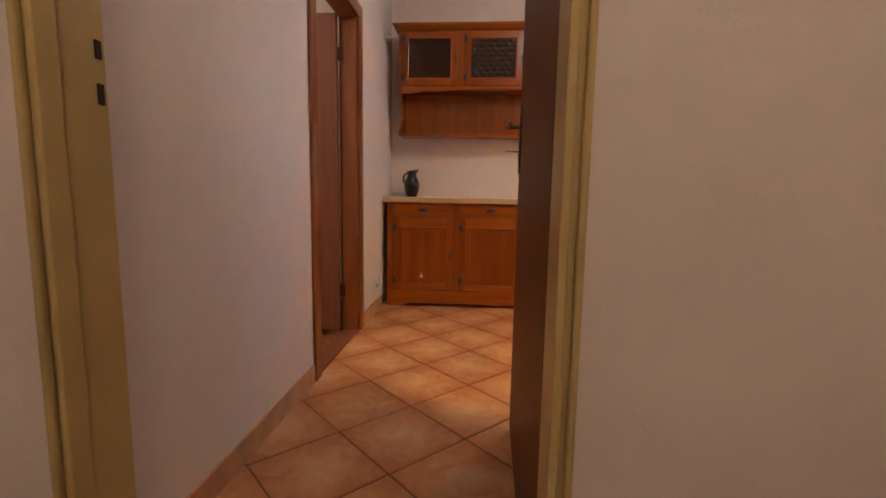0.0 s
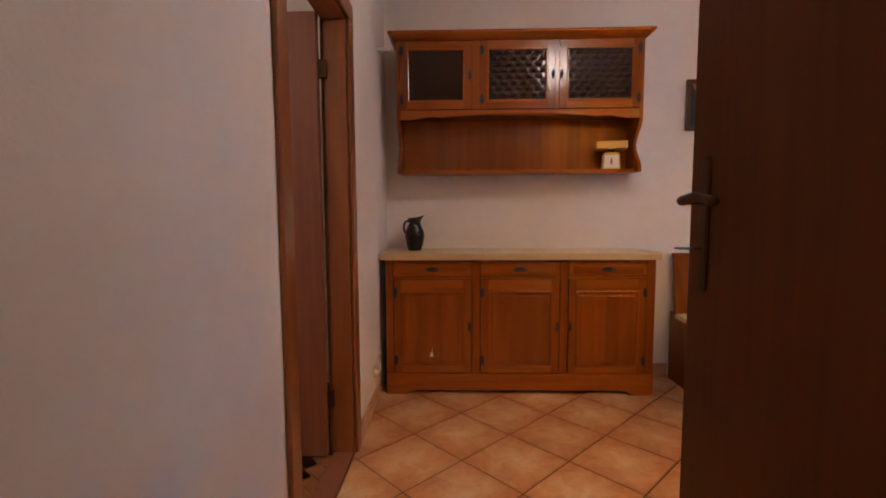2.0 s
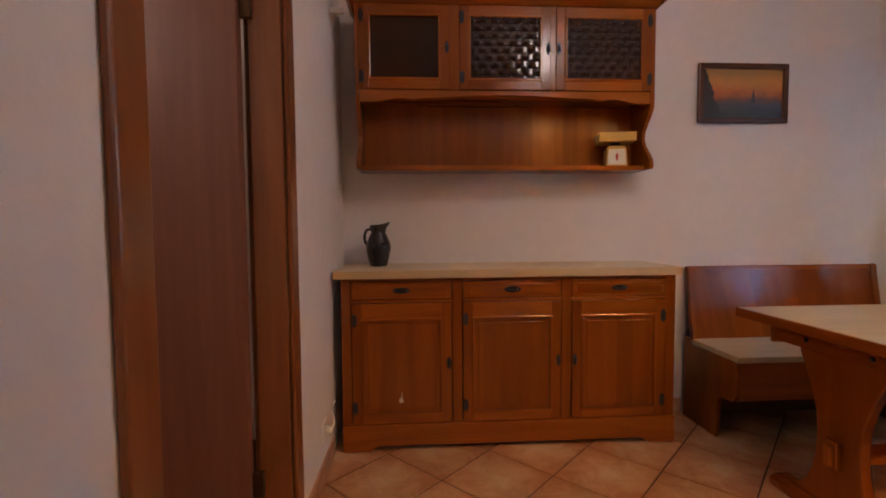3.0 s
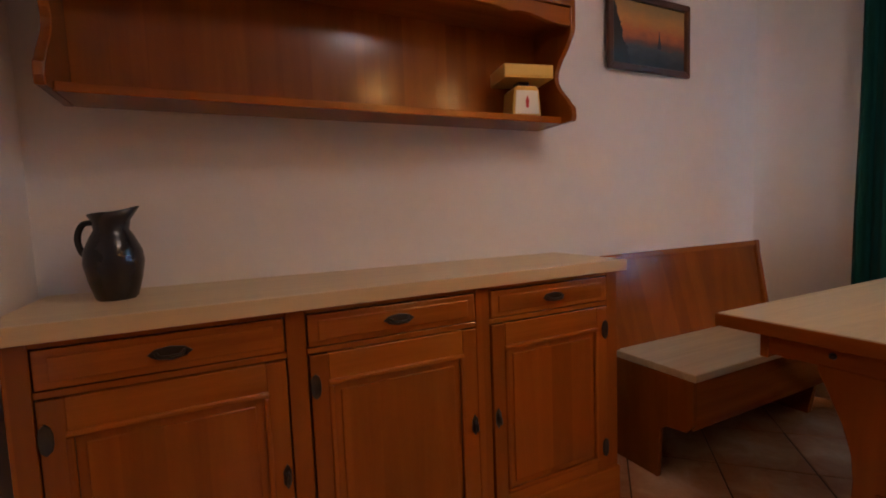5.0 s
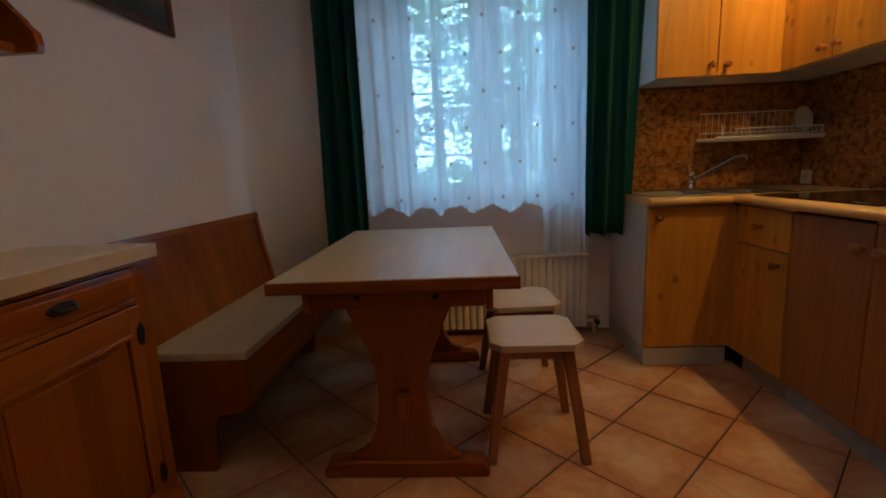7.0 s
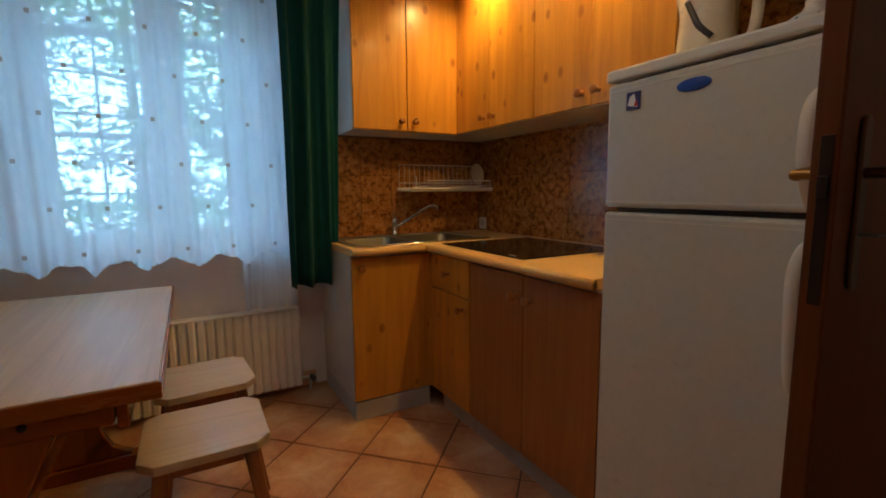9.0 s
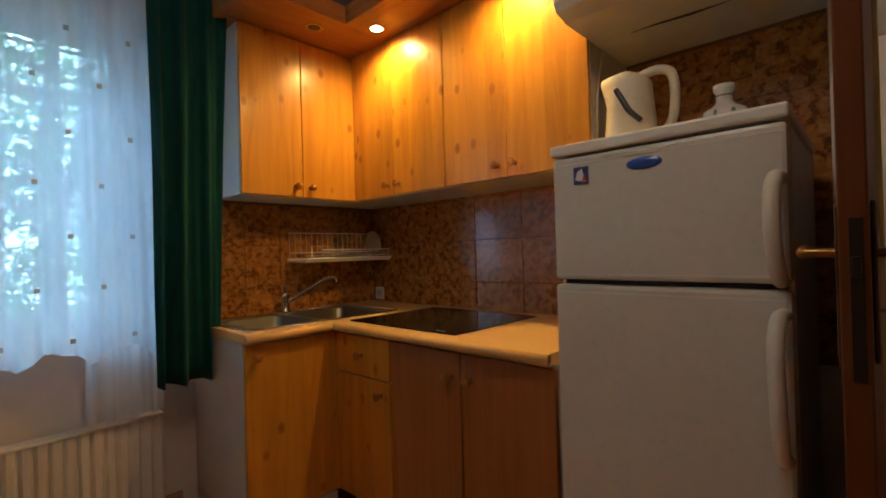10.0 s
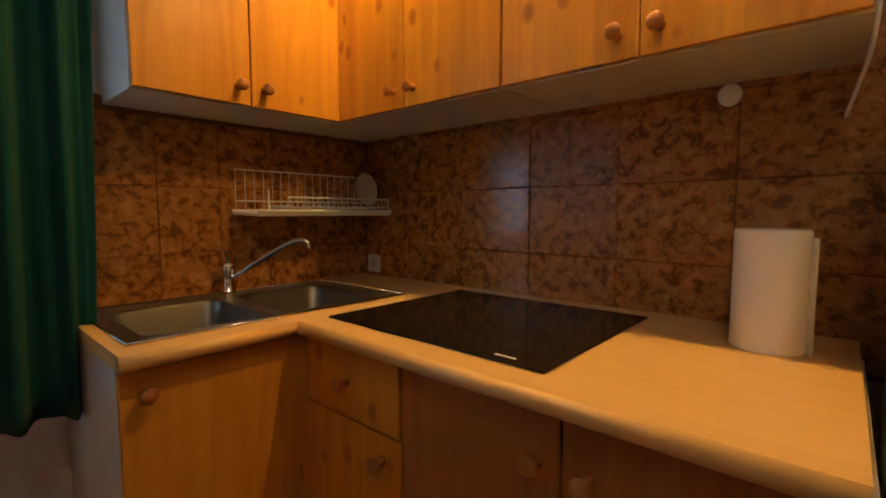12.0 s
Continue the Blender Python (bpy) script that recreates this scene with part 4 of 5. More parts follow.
for s in (-1, 1):
    x = s * (hx_ - 0.125)
    part("leg", outline(shape, 0, x - 0.020, x + 0.020), PINE_Z, tb, bevel=0.005)
    part("cross_rail", boxes((x - 0.034, x + 0.034, -hy_ + 0.105, hy_ - 0.105, 0.625, 0.697)), PINE_Y, tb, bevel=0.008)
    part("foot", outline([(-0.292, 0.0), (0.292, 0.0), (0.296, 0.025), (0.275, 0.055), (0.20, 0.062), (-0.20, 0.062), (-0.275, 0.055), (-0.296, 0.025)], 0, x - 0.035, x + 0.035), PINE_Y, tb, bevel=0.006)
    for y in (-0.13, 0.13):
        part("peg", tube([(x + s * 0.033, y, 0.662), (x + s * 0.041, y, 0.662)], [0.010, 0.007], 10), IRON, tb, smooth=True)
part("stretcher", boxes((-hx_ + 0.06, hx_ - 0.06, -0.014, 0.014, 0.235, 0.315)), PINE_X, tb, bevel=0.005)
for s in (-1, 1):
    part("wedge", boxes((s * (hx_ - 0.085) - 0.009, s * (hx_ - 0.085) + 0.009, -0.028, 0.028, 0.225, 0.33)), PINE_Z, tb, bevel=0.004)


# ---- stools ----
def stool(loc, turn):
    st = thing("stool", loc, "low wooden stool with pale chamfered seat and splayed legs", "stool", "stools at the table")
    st.rotation_euler = (0, 0, radians(turn))
    a, c = 0.170, 0.042
    seat = [(a - c, -a), (a, -a + c), (a, a - c), (a - c, a), (-a + c, a), (-a, a - c), (-a, -a + c), (-a + c, -a)]
    part("seat", outline(seat, 2, 0.424, 0.450), STOOLTOP, st, "pale laminate seat with chamfered corners", 0.003)
    part("seat_frame", boxes((-0.105, 0.105, -0.115, -0.095, 0.375, 0.424), (-0.105, 0.105, 0.095, 0.115, 0.375, 0.424), (-0.115, -0.095, -0.095, 0.095, 0.375, 0.424), (0.095, 0.115, -0.095, 0.095, 0.375, 0.424)), BEECH, st, bevel=0.003)
    for sx in (-1, 1):
        for sy in (-1, 1):
            bm = bmesh.new()
            t0, t1, h = 0.021, 0.017, 0.424
            q = [(0.112, 0.112, h, t0), (0.178, 0.172, 0.0, t1)]
            vs = []
            for (px, py, pz, w) in q:
                vs.append([bm.verts.new((sx * px + dx * w, sy * py + dy * w, pz)) for dx, dy in ((-1, -1), (1, -1), (1, 1), (-1, 1))])
            bm.faces.new(vs[0])
            bm.faces.new(vs[1][::-1])
            for i in range(4):
                bm.faces.new((vs[0][i], vs[1][i], vs[1][(i + 1) % 4], vs[0][(i + 1) % 4]))
            bmesh.ops.recalc_face_normals(bm, faces=bm.faces)
            part("leg", bm, BEECH, st, bevel=0.005)
    return st


s1 = stool((1.445, 2.858, 0), 0)
s2 = copy_thing(s1, pose(1.90, 2.85, 0, 0, 0, 4))


# ---- kitchen units ----
CX, CY = 2.035, 1.778            # front edges of the worktop
CZ0, CZ1 = 0.852, 0.888
FX, FY = 2.062, 1.752            # faces of the base unit doors
EL = 2.185                       # free end of the sink run


def knob(parent, p, face):
    """A turned pine knob with a waisted neck; face: the direction it stands out."""
    bm = turned([(0.010, 0.0), (0.007, 0.006), (0.0065, 0.012), (0.012, 0.020), (0.0155, 0.027), (0.013, 0.033), (0.005, 0.036)], 14)
    bmesh.ops.scale(bm, vec=(1.2, 1.2, 1.15), verts=bm.verts)
    q = Vector(face).to_track_quat("Z", "Y").to_matrix().to_4x4()
    return part("knob", moved(bm, Matrix.Translation(p) @ q), KNOB, parent, "turned wooden knob", smooth=True)


def leafshape(parent, x0, x1, y0, y1, z0, z1, mat, name="door"):
    return part(name, boxes((x0, x1, y0, y1, z0, z1)), mat, parent, bevel=0.003)


# sink unit on the window wall
un = thing("sink_unit", (XE, 1.97, 0), "knotty pine sink base unit with white side", "cabinet", "base units")
bx, by = XE, 1.97
part("carcass", boxes((FX + 0.020 - bx, -0.03, 1.76 - by, EL - 0.020 - by, 0.10, 0.715), (FX + 0.020 - bx, FX + 0.036 - bx, 1.76 - by, EL - 0.020 - by, 0.715, CZ0 - 0.002)), WHITE, un, "white carcass")
part("side_panel", boxes((FX + 0.020 - bx, -0.03, EL - 0.0195 - by, EL - 0.002 - by, 0.10, CZ0 - 0.002)), WHITE, un, "white side panel", 0.002)
part("filler", boxes((FX + 0.004 - bx, FX + 0.0195 - bx, 1.7605 - by, 1.793 - by, 0.105, CZ0 - 0.012)), KPINE, un)
part("plinth", boxes((FX + 0.004 - bx, FX + 0.02 - bx, 1.76 - by, EL - 0.004 - by, 0.0, 0.098), (FX + 0.02 - bx, -0.03, EL - 0.020 - by, EL - 0.004 - by, 0.0, 0.098)), GREY, un, "grey plinth", 0.002)
sd = leafshape(un, FX - bx, FX + 0.019 - bx, 1.795 - by, EL - 0.004 - by, 0.105, CZ0 - 0.012, KPINE)
knob(sd, (FX - bx, 2.135 - by, 0.79), (-1, 0, 0))

# base units on the south wall
un2 = thing("drawer_unit", (1.85, YS, 0), "knotty pine base unit with drawer and door", "cabinet", "base units")
bx, by = 1.85, YS
part("carcass", boxes((1.672 - bx, FX + 0.010 - bx, 0.02, FY - 0.020 - by, 0.10, CZ0 - 0.002)), WHITE, un2, bevel=0.002)
part("filler", boxes((FX - 0.004 - bx, FX + 0.018 - bx, FY - 0.004 - by, FY + 0.008 - by, 0.105, CZ0 - 0.012)), KPINE, un2)
part("plinth", boxes((1.672 - bx, 1.99 - bx, FY - 0.055 - by, FY - 0.040 - by, 0.0, 0.098)), GREY, un2)
dd = leafshape(un2, 1.676 - bx, FX - 0.008 - bx, FY - 0.019 - by, FY - by, 0.665, CZ0 - 0.012, KPINE, "drawer")
knob(dd, (1.865 - bx, FY - by, 0.755), (0, 1, 0))
dd = leafshape(un2, 1.676 - bx, FX - 0.008 - bx, FY - 0.019 - by, FY - by, 0.105, 0.659, KPINE)
knob(dd, (1.735 - bx, FY - by, 0.60), (0, 1, 0))
un3 = thing("hob_unit", (1.27, YS, 0), "brown veneered two-door base unit under the hob", "cabinet", "base units")
bx = 1.27
part("carcass", boxes((0.906 - bx, 1.668 - bx, 0.02, FY - 0.020 - by, 0.10, CZ0 - 0.002)), WHITE, un3, bevel=0.002)
part("plinth", boxes((0.906 - bx, 1.668 - bx, FY - 0.055 - by, FY - 0.040 - by, 0.0, 0.098)), GREY, un3)
for a, b, kx in ((1.288, 1.666, 1.330), (0.908, 1.283, 1.238)):
    dd = leafshape(un3, a - bx, b - bx, FY - 0.019 - by, FY - by, 0.105, CZ0 - 0.014, KBROWN)
    knob(dd, (kx - bx, FY - by, 0.752), (0, 1, 0))
# Near-black strip standing in for the shade in the gap below the worktop.
part("top_strip", boxes((1.30 - bx, 1.66 - bx, FY - 0.012 - by, FY - 0.004 - by, CZ0 - 0.013, CZ0 - 0.003)), BLACKGAP, un3)

# L-shaped worktop, with the sink cut out of it
SK = (2.100, 2.600, 1.335, 2.155)          # sink rim
SI = (2.125, 2.570, 1.365, 2.130)
nose = 0.014


def pierced(xs, ys, skip, z0, z1):
    """A slab of cells between the given lines, but for the cells in skip."""
    bm = bmesh.new()
    for i in range(len(xs) - 1):
        for j in range(len(ys) - 1):
            if (i, j) not in skip:
                solid(bm, xs[i], xs[i + 1], ys[j], ys[j + 1], z0, z1)
    bmesh.ops.remove_doubles(bm, verts=bm.verts, dist=0.0001)
    inner = [f for f in bm.faces if sum(1 for g in bm.faces if g is not f and (g.calc_center_median() - f.calc_center_median()).length < 1e-5)]
    bmesh.ops.delete(bm, geom=inner, context="FACES_ONLY")
    return bm


wt1 = part("worktop", pierced([CX, SI[0], SI[1], XE - 0.010], [YS + 0.012, SI[2], CY, SI[3], EL], {(0, 0), (0, 1), (1, 1), (1, 2)}, CZ0, CZ1), COUNTER_Y, None, bevel=0.0)
tagged(wt1, "beech-coloured laminate worktop round the sink", "worktop")
wt2 = part("worktop", boxes((0.916, SI[0] - 0.0005, YS + 0.012, CY, CZ0, CZ1)), COUNTER, None)
tagged(wt2, "beech-coloured laminate worktop with rounded edge", "worktop")
# rolled front edges
zc = (CZ0 + CZ1) / 2
part("rolled_edge", tube([(0.916, CY, zc), (CX + 0.004, CY, zc)], (CZ1 - CZ0) / 2 - 0.0003, 16), COUNTER, wt2, smooth=True)
part("rolled_edge", tube([(CX, CY + 0.004, zc), (CX, EL, zc)], (CZ1 - CZ0) / 2 - 0.0003, 16), COUNTER_Y, wt1, smooth=True)

# double-bowl sink
sk = thing("sink", (2.33, 1.75, CZ1), "double-bowl stainless steel sink set in the worktop", "sink")


def bowl(x0, x1, y0, y1, depth, r=0.05):
    """An open bowl with rounded corners, rim at z = 0."""
    bm = bmesh.new()
    rings = []
    for inset, z, rr in ((0.0, 0.004, r), (0.004, -0.004, r), (0.010, -depth * 0.7, r), (0.030, -depth * 0.95, r), (0.060, -depth, r)):
        ring = []
        for cxs, cys, a0 in ((x1, y1, 0), (x0, y1, 90), (x0, y0, 180), (x1, y0, 270)):
            for k in range(6):
                a = radians(a0 + 18 * k)
                px = cxs + (-1 if cxs == x1 else 1) * (inset + rr) + rr * math.cos(a)
                py = cys + (-1 if cys == y1 else 1) * (inset + rr) + rr * math.sin(a)
                ring.append(bm.verts.new((px, py, z)))
        rings.append(ring)
    n_ = len(rings[0])
    for a, b in zip(rings, rings[1:]):
        for i in range(n_):
            bm.faces.new((a[i], b[i], b[(i + 1) % n_], a[(i + 1) % n_]))
    bm.faces.new(rings[-1])
    return bm


kx, ky = 2.33, 1.75
bowls = ((2.135 - kx, 2.505 - kx, 1.80 - ky, 2.115 - ky), (2.135 - kx, 2.505 - kx, 1.415 - ky, 1.755 - ky))
xs = sorted({SK[0] - kx, SK[1] - kx, bowls[0][0] + 0.006, bowls[0][1] - 0.006})
ys = [SK[2] - ky, bowls[1][2] + 0.006, bowls[1][3] - 0.006, bowls[0][2] + 0.006, bowls[0][3] - 0.006, SK[3] - ky]
part("rim", pierced(xs, ys, {(1, 1), (1, 3)}, 0.0005, 0.0035), STEEL, sk)
part("rim_bead", joined(tube([(SK[0] - kx, SK[2] - ky, 0.004), (SK[0] - kx, SK[3] - ky, 0.004), (SK[1] - kx, SK[3] - ky, 0.004), (SK[1] - kx, SK[2] - ky, 0.004), (SK[0] - kx, SK[2] - ky, 0.004)], 0.004, 8)), CHROME, sk, smooth=True)
for q in bowls:
    b_ = part("bowl", bowl(*q, 0.15), STEEL, sk, smooth=True)
    m_ = b_.modifiers.new("thickness", "SOLIDIFY")
    m_.thickness = 0.002
    cxm, cym = (q[0] + q[1]) / 2, (q[2] + q[3]) / 2
    part("drain", moved(turned([(0.035, 0.0), (0.035, 0.004), (0.028, 0.006), (0.010, 0.002)], 20), Matrix.Translation((cxm, cym, -0.150))), CHROME, b_, smooth=True)

tap = thing("mixer_tap", (2.585, 1.725, CZ1 + 0.003), "chrome mixer tap with long swivel spout behind the sink", "tap")
part("body", turned([(0.026, 0), (0.026, 0.008), (0.020, 0.014), (0.019, 0.070), (0.022, 0.078), (0.022, 0.098), (0.014, 0.108)], 20), CHROME, tap, smooth=True)
part("lever", tube(curve_pts([(0, 0, 0.100), (-0.008, 0.008, 0.135), (-0.030, 0.020, 0.150)], 5), [0.008] * 5 + [0.006] * 6), CHROME, tap, smooth=True)
part("spout", tube(curve_pts([(0, 0, 0.045), (-0.055, -0.045, 0.088), (-0.15, -0.13, 0.165), (-0.19, -0.165, 0.185), (-0.215, -0.185, 0.180), (-0.220, -0.190, 0.158)], 6), 0.009, 12), CHROME, tap, smooth=True)

# hob
hb = thing("hob", (1.672, 1.425, CZ1), "black ceramic glass hob set in the worktop", "hob")
part("glass", boxes((-0.330, 0.330, -0.285, 0.285, 0.0005, 0.006)), HOB, hb, bevel=0.003)
for rx, ry, rr in ((-0.19, 0.13, 0.095), (0.17, 0.13, 0.075), (-0.19, -0.14, 0.075), (0.17, -0.14, 0.095)):
    ringm = bmesh.new()
    ro, ri = [], []
    for k in range(48):
        a = 2 * math.pi * k / 48
        ro.append(ringm.verts.new((rx + rr * math.cos(a), ry + rr * math.sin(a), 0.0064)))
        ri.append(ringm.verts.new((rx + (rr - 0.002) * math.cos(a), ry + (rr - 0.002) * math.sin(a), 0.0064)))
    for k in range(48):
        ringm.faces.new((ro[k], ro[(k + 1) % 48], ri[(k + 1) % 48], ri[k]))
    part("cooking_ring", ringm, RINGM, hb, "faint grey cooking ring")
part("maker_mark", boxes((-0.255, -0.205, 0.255, 0.262, 0.0058, 0.0064)), WIRE, hb)

# ---- wall units ----
UX, UY, UZ0, UZ1 = 2.37, 1.391, 1.50, 2.32
UE = 2.052
we = thing("wall_unit", (XE, 1.73, UZ0), "two-door knotty pine wall unit with white carcass", "cabinet", "wall units")
bx, by, bz = XE, 1.73, UZ0
part("carcass", boxes((UX + 0.002 - bx, -0.012, UY + 0.004 - by, UE - by, 0.0, UZ1 - bz)), WHITE, we, "white side and underside", 0.002)
for a, b, ky_ in ((1.734, UE - 0.002, 1.772), (UY + 0.004, 1.730, 1.690)):
    dd = leafshape(we, UX - 0.017 - bx, UX - bx, a - by, b - by, 0.004, UZ1 - bz - 0.003, KPINE)
    knob(dd, (UX - 0.017 - bx, ky_ - by, 0.058), (-1, 0, 0))
for x0, x1, xm in ((1.652, UX - 0.018, 2.012), (0.935, 1.648, 1.300)):
    ws_ = thing("wall_unit", ((x0 + x1) / 2, YS, UZ0), "two-door knotty pine wall unit with white carcass", "cabinet", "wall units")
    bx, by = (x0 + x1) / 2, YS
    x1c = x1 if x1 < 2 else XE - 0.014
    part("carcass", boxes((x0 - bx, x1c - bx, 0.012, UY - 0.002 - by, 0.0, UZ1 - bz)), WHITE, ws_, "white side and underside", 0.002)
    for a, b, kx_ in ((xm + 0.002, x1 - 0.002, xm + 0.045), (x0 + 0.002, xm - 0.002, xm - 0.040)):
        dd = leafshape(ws_, a - bx, b - bx, UY - by, UY + 0.017 - by, 0.004, UZ1 - bz - 0.003, KPINE)
        knob(dd, (kx_ - bx, UY + 0.017 - by, 0.058), (0, 1, 0))

# pelmet with downlights
PX, PY, PZ = 2.045, 1.655, 2.322
pm = thing("pelmet", (2.3, 1.4, PZ), "brown pine light pelmet above the wall units", "pelmet")
bx, by = 2.3, 1.4
part("soffit", boxes((0.80 - bx, PX - bx, YS + 0.012 - by, PY - by, 0.0, 0.018)), KPINE_X, pm)
part("soffit", boxes((PX + 0.0005 - bx, XE - 0.012 - bx, YS + 0.012 - by, 2.13 - by, 0.0, 0.018)), KPINE_Y, pm)
part("fascia", boxes((0.80 - bx, PX - 0.018 - bx, PY - by, PY + 0.018 - by, -0.012, 0.075)), KPINE_X, pm, bevel=0.003)
part("fascia", boxes((PX - 0.018 - bx, PX - bx, PY - by, 2.13 - by, -0.012, 0.075)), KPINE_Y, pm, bevel=0.003)
part("fascia", boxes((PX - 0.018 - bx, XE - 0.012 - bx, 2.130 - by, 2.148 - by, -0.012, 0.075)), KPINE_X, pm, bevel=0.003)
part("closing_board", boxes((0.80 - bx, PX - 0.02 - bx, YS + 0.012 - by, PY - 0.002 - by, 0.060, 0.074)), KPINE_X, pm)
for i, (x, y) in enumerate(((2.18, 1.75), (1.98, 1.522), (1.22, 1.522))):
    dl = thing("downlight", (x, y, PZ), "round chrome recessed downlight in the pelmet" + (", lit" if i else ", unlit"), "downlight", "downlights")
    part("ring", turned([(0.030, -0.001), (0.042, -0.004), (0.043, -0.0005), (0.030, 0.0)], 28, False), CHROME, dl, smooth=True)
    part("bulb", turned([(0.030, -0.0015), (0.022, -0.003), (0.008, -0.003)], 24), BULB if i else GASKET, dl, "glowing bulb" if i else "dark bulb")

# ---- tiled splashbacks: backing boards with joints ----
setting("splashback_backing", boxes((0.292, XE - 0.001, YS + 0.0005, YS + 0.004, 0.80, 1.96)), GROUT_W, "dark grout behind brown wall tiles", "wall")
setting("splashback_backing", boxes((XE - 0.004, XE - 0.0005, YS + 0.005, 2.19, 0.80, 1.53)), GROUT_W, "dark grout behind brown wall tiles", "wall")

# ---- fridge ----
fx0, fx1, ff, fb = 0.332, 0.879, 1.785, 1.18
fg = thing("fridge_freezer", ((fx0 + fx1) / 2, (ff + fb) / 2, 0), "off-white two-door fridge-freezer with curved handles", "fridge")
bx, by = fg.location.x, fg.location.y
part("body", boxes((fx0 - bx, fx1 - bx, fb - by, ff - 0.055 - by, 0.03, 1.462)), ENAMEL, fg, bevel=0.006)
part("gasket", boxes((fx0 + 0.012 - bx, fx1 - 0.012 - bx, ff - 0.055 - by, ff - 0.045 - by, 0.06, 1.455)), GASKET, fg)
lid = part("lid", boxes((fx0 - 0.004 - bx, fx1 + 0.004 - bx, fb - by, ff + 0.006 - by, 1.464, 1.496)), ENAMEL2, fg, bevel=0.007)
for z0, z1, hz0, hz1, nm in ((1.114, 1.458, 1.120, 1.338, "freezer_door"), (0.06, 1.100, 0.742, 1.048, "fridge_door")):
    dd = part(nm, boxes((fx0 - bx, fx1 - bx, ff - 0.045 - by, ff - by, z0, z1)), ENAMEL, fg, bevel=0.010)
    part("bead_line", boxes((fx0 + 0.006 - bx, fx1 - 0.006 - bx, ff - 0.0005 - by, ff + 0.0015 - by, z1 - 0.022, z1 - 0.019)), ENAMEL2, dd)
    if z0 > 1:
        part("bead_line", boxes((fx0 + 0.006 - bx, fx1 - 0.006 - bx, ff - 0.0005 - by, ff + 0.0015 - by, z0 + 0.014, z0 + 0.017)), ENAMEL2, dd)
    hx2 = fx0 + 0.020 - bx
    f = ff - by
    za, zb = hz1, hz0
    pts = [(hx2 - 0.004, f - 0.004, za), (hx2, f + 0.036, za - 0.004), (hx2 + 0.004, f + 0.058, za - 0.045), (hx2 + 0.004, f + 0.060, za - 0.12), (hx2 + 0.002, f + 0.044, zb + 0.05), (hx2, f + 0.018, zb + 0.010), (hx2 - 0.002, f - 0.004, zb)]
    part("handle", tube(curve_pts(pts, 7), 0.0155, 12), ENAMEL2, dd, "curved off-white handle", smooth=True)
part("badge", moved(turned([(0.0, 0.0), (0.042, 0.0), (0.044, 0.002), (0.040, 0.004), (0.0, 0.0045)], 28, False), Matrix.Translation((0.622 - bx, ff - by, 1.412)) @ Matrix.Rotation(radians(-90), 4, "X") @ Matrix.Diagonal((1, 0.36, 1, 1))), BLUE, fg, "blue oval badge", smooth=True)
for x in (fx0 + 0.05, fx1 - 0.05):
    part("foot", moved(turned([(0.02, 0), (0.02, 0.03)], 12), Matrix.Translation((x - bx, ff - 0.08 - by, 0))), DARK, fg)
mg = thing("fridge_magnet", (0.790, ff + 0.0005, 1.402), "small square picture magnet on the freezer door", "magnet")
part("card", boxes((-0.022, 0.022, 0, 0.004, -0.024, 0.024)), MAGNETM, mg, bevel=0.002)
part("print", outline([(-0.014, -0.018), (0.016, -0.012), (0.010, 0.010), (-0.004, 0.018)], 1, 0.0042, 0.0048), WIRE, mg)
part("print", outline([(-0.018, -0.016), (-0.004, -0.016), (-0.010, 0.002)], 1, 0.0042, 0.0050), RED, mg)

# ---- on the fridge ----
kt = thing("kettle", (0.725, 1.585, 1.496), "ivory plastic electric kettle with dark level window", "kettle")
kb = turned([(0.074, 0.0), (0.076, 0.012), (0.072, 0.06), (0.066, 0.13), (0.062, 0.185), (0.060, 0.205), (0.052, 0.214), (0.020, 0.219)], 32)
for v in kb.verts:
    if v.co.z > 0.14:
        a = math.atan2(v.co.y, v.co.x)
        v.co.x += 0.030 * ((v.co.z - 0.14) / 0.08) * max(0, math.cos(a)) ** 6
        v.co.z -= 0.016 * max(0, -math.cos(a)) * (v.co.z > 0.19)
part("body", kb, IVORY, kt, smooth=True)
part("handle", tube(curve_pts([(-0.030, 0, 0.208), (-0.075, 0, 0.218), (-0.112, 0, 0.200), (-0.120, 0, 0.140), (-0.112, 0, 0.070), (-0.085, 0, 0.030), (-0.068, 0, 0.022)], 6), 0.0135, 12), IVORY, kt, smooth=True)
part("level_window", tube(curve_pts([(0.030, 0.056, 0.165), (0.012, 0.064, 0.13), (-0.006, 0.068, 0.095), (-0.036, 0.062, 0.062)], 6), 0.0085, 10), DARK, kt, "dark water level window", smooth=True)
part("base", turned([(0.080, 0.0), (0.080, 0.010), (0.074, 0.014)], 32), IVORY, kt, smooth=True)
kt.rotation_euler = (0, 0, radians(12))
kt.scale = (1.0, 1.0, 1.0)

vs_ = thing("vase", (0.490, 1.545, 1.496), "small white porcelain bottle vase with painted pattern", "vase")
part("body", turned([(0.030, 0), (0.034, 0.004), (0.056, 0.03), (0.060, 0.048), (0.050, 0.066), (0.028, 0.078), (0.020, 0.090), (0.019, 0.110), (0.026, 0.120), (0.026, 0.134), (0.022, 0.134), (0.016, 0.112)], 30), PORCELAIN, vs_, smooth=True)
part("band", turned([(0.0200, 0.103), (0.0206, 0.105), (0.0200, 0.107)], 30, False), PATTERN, vs_)
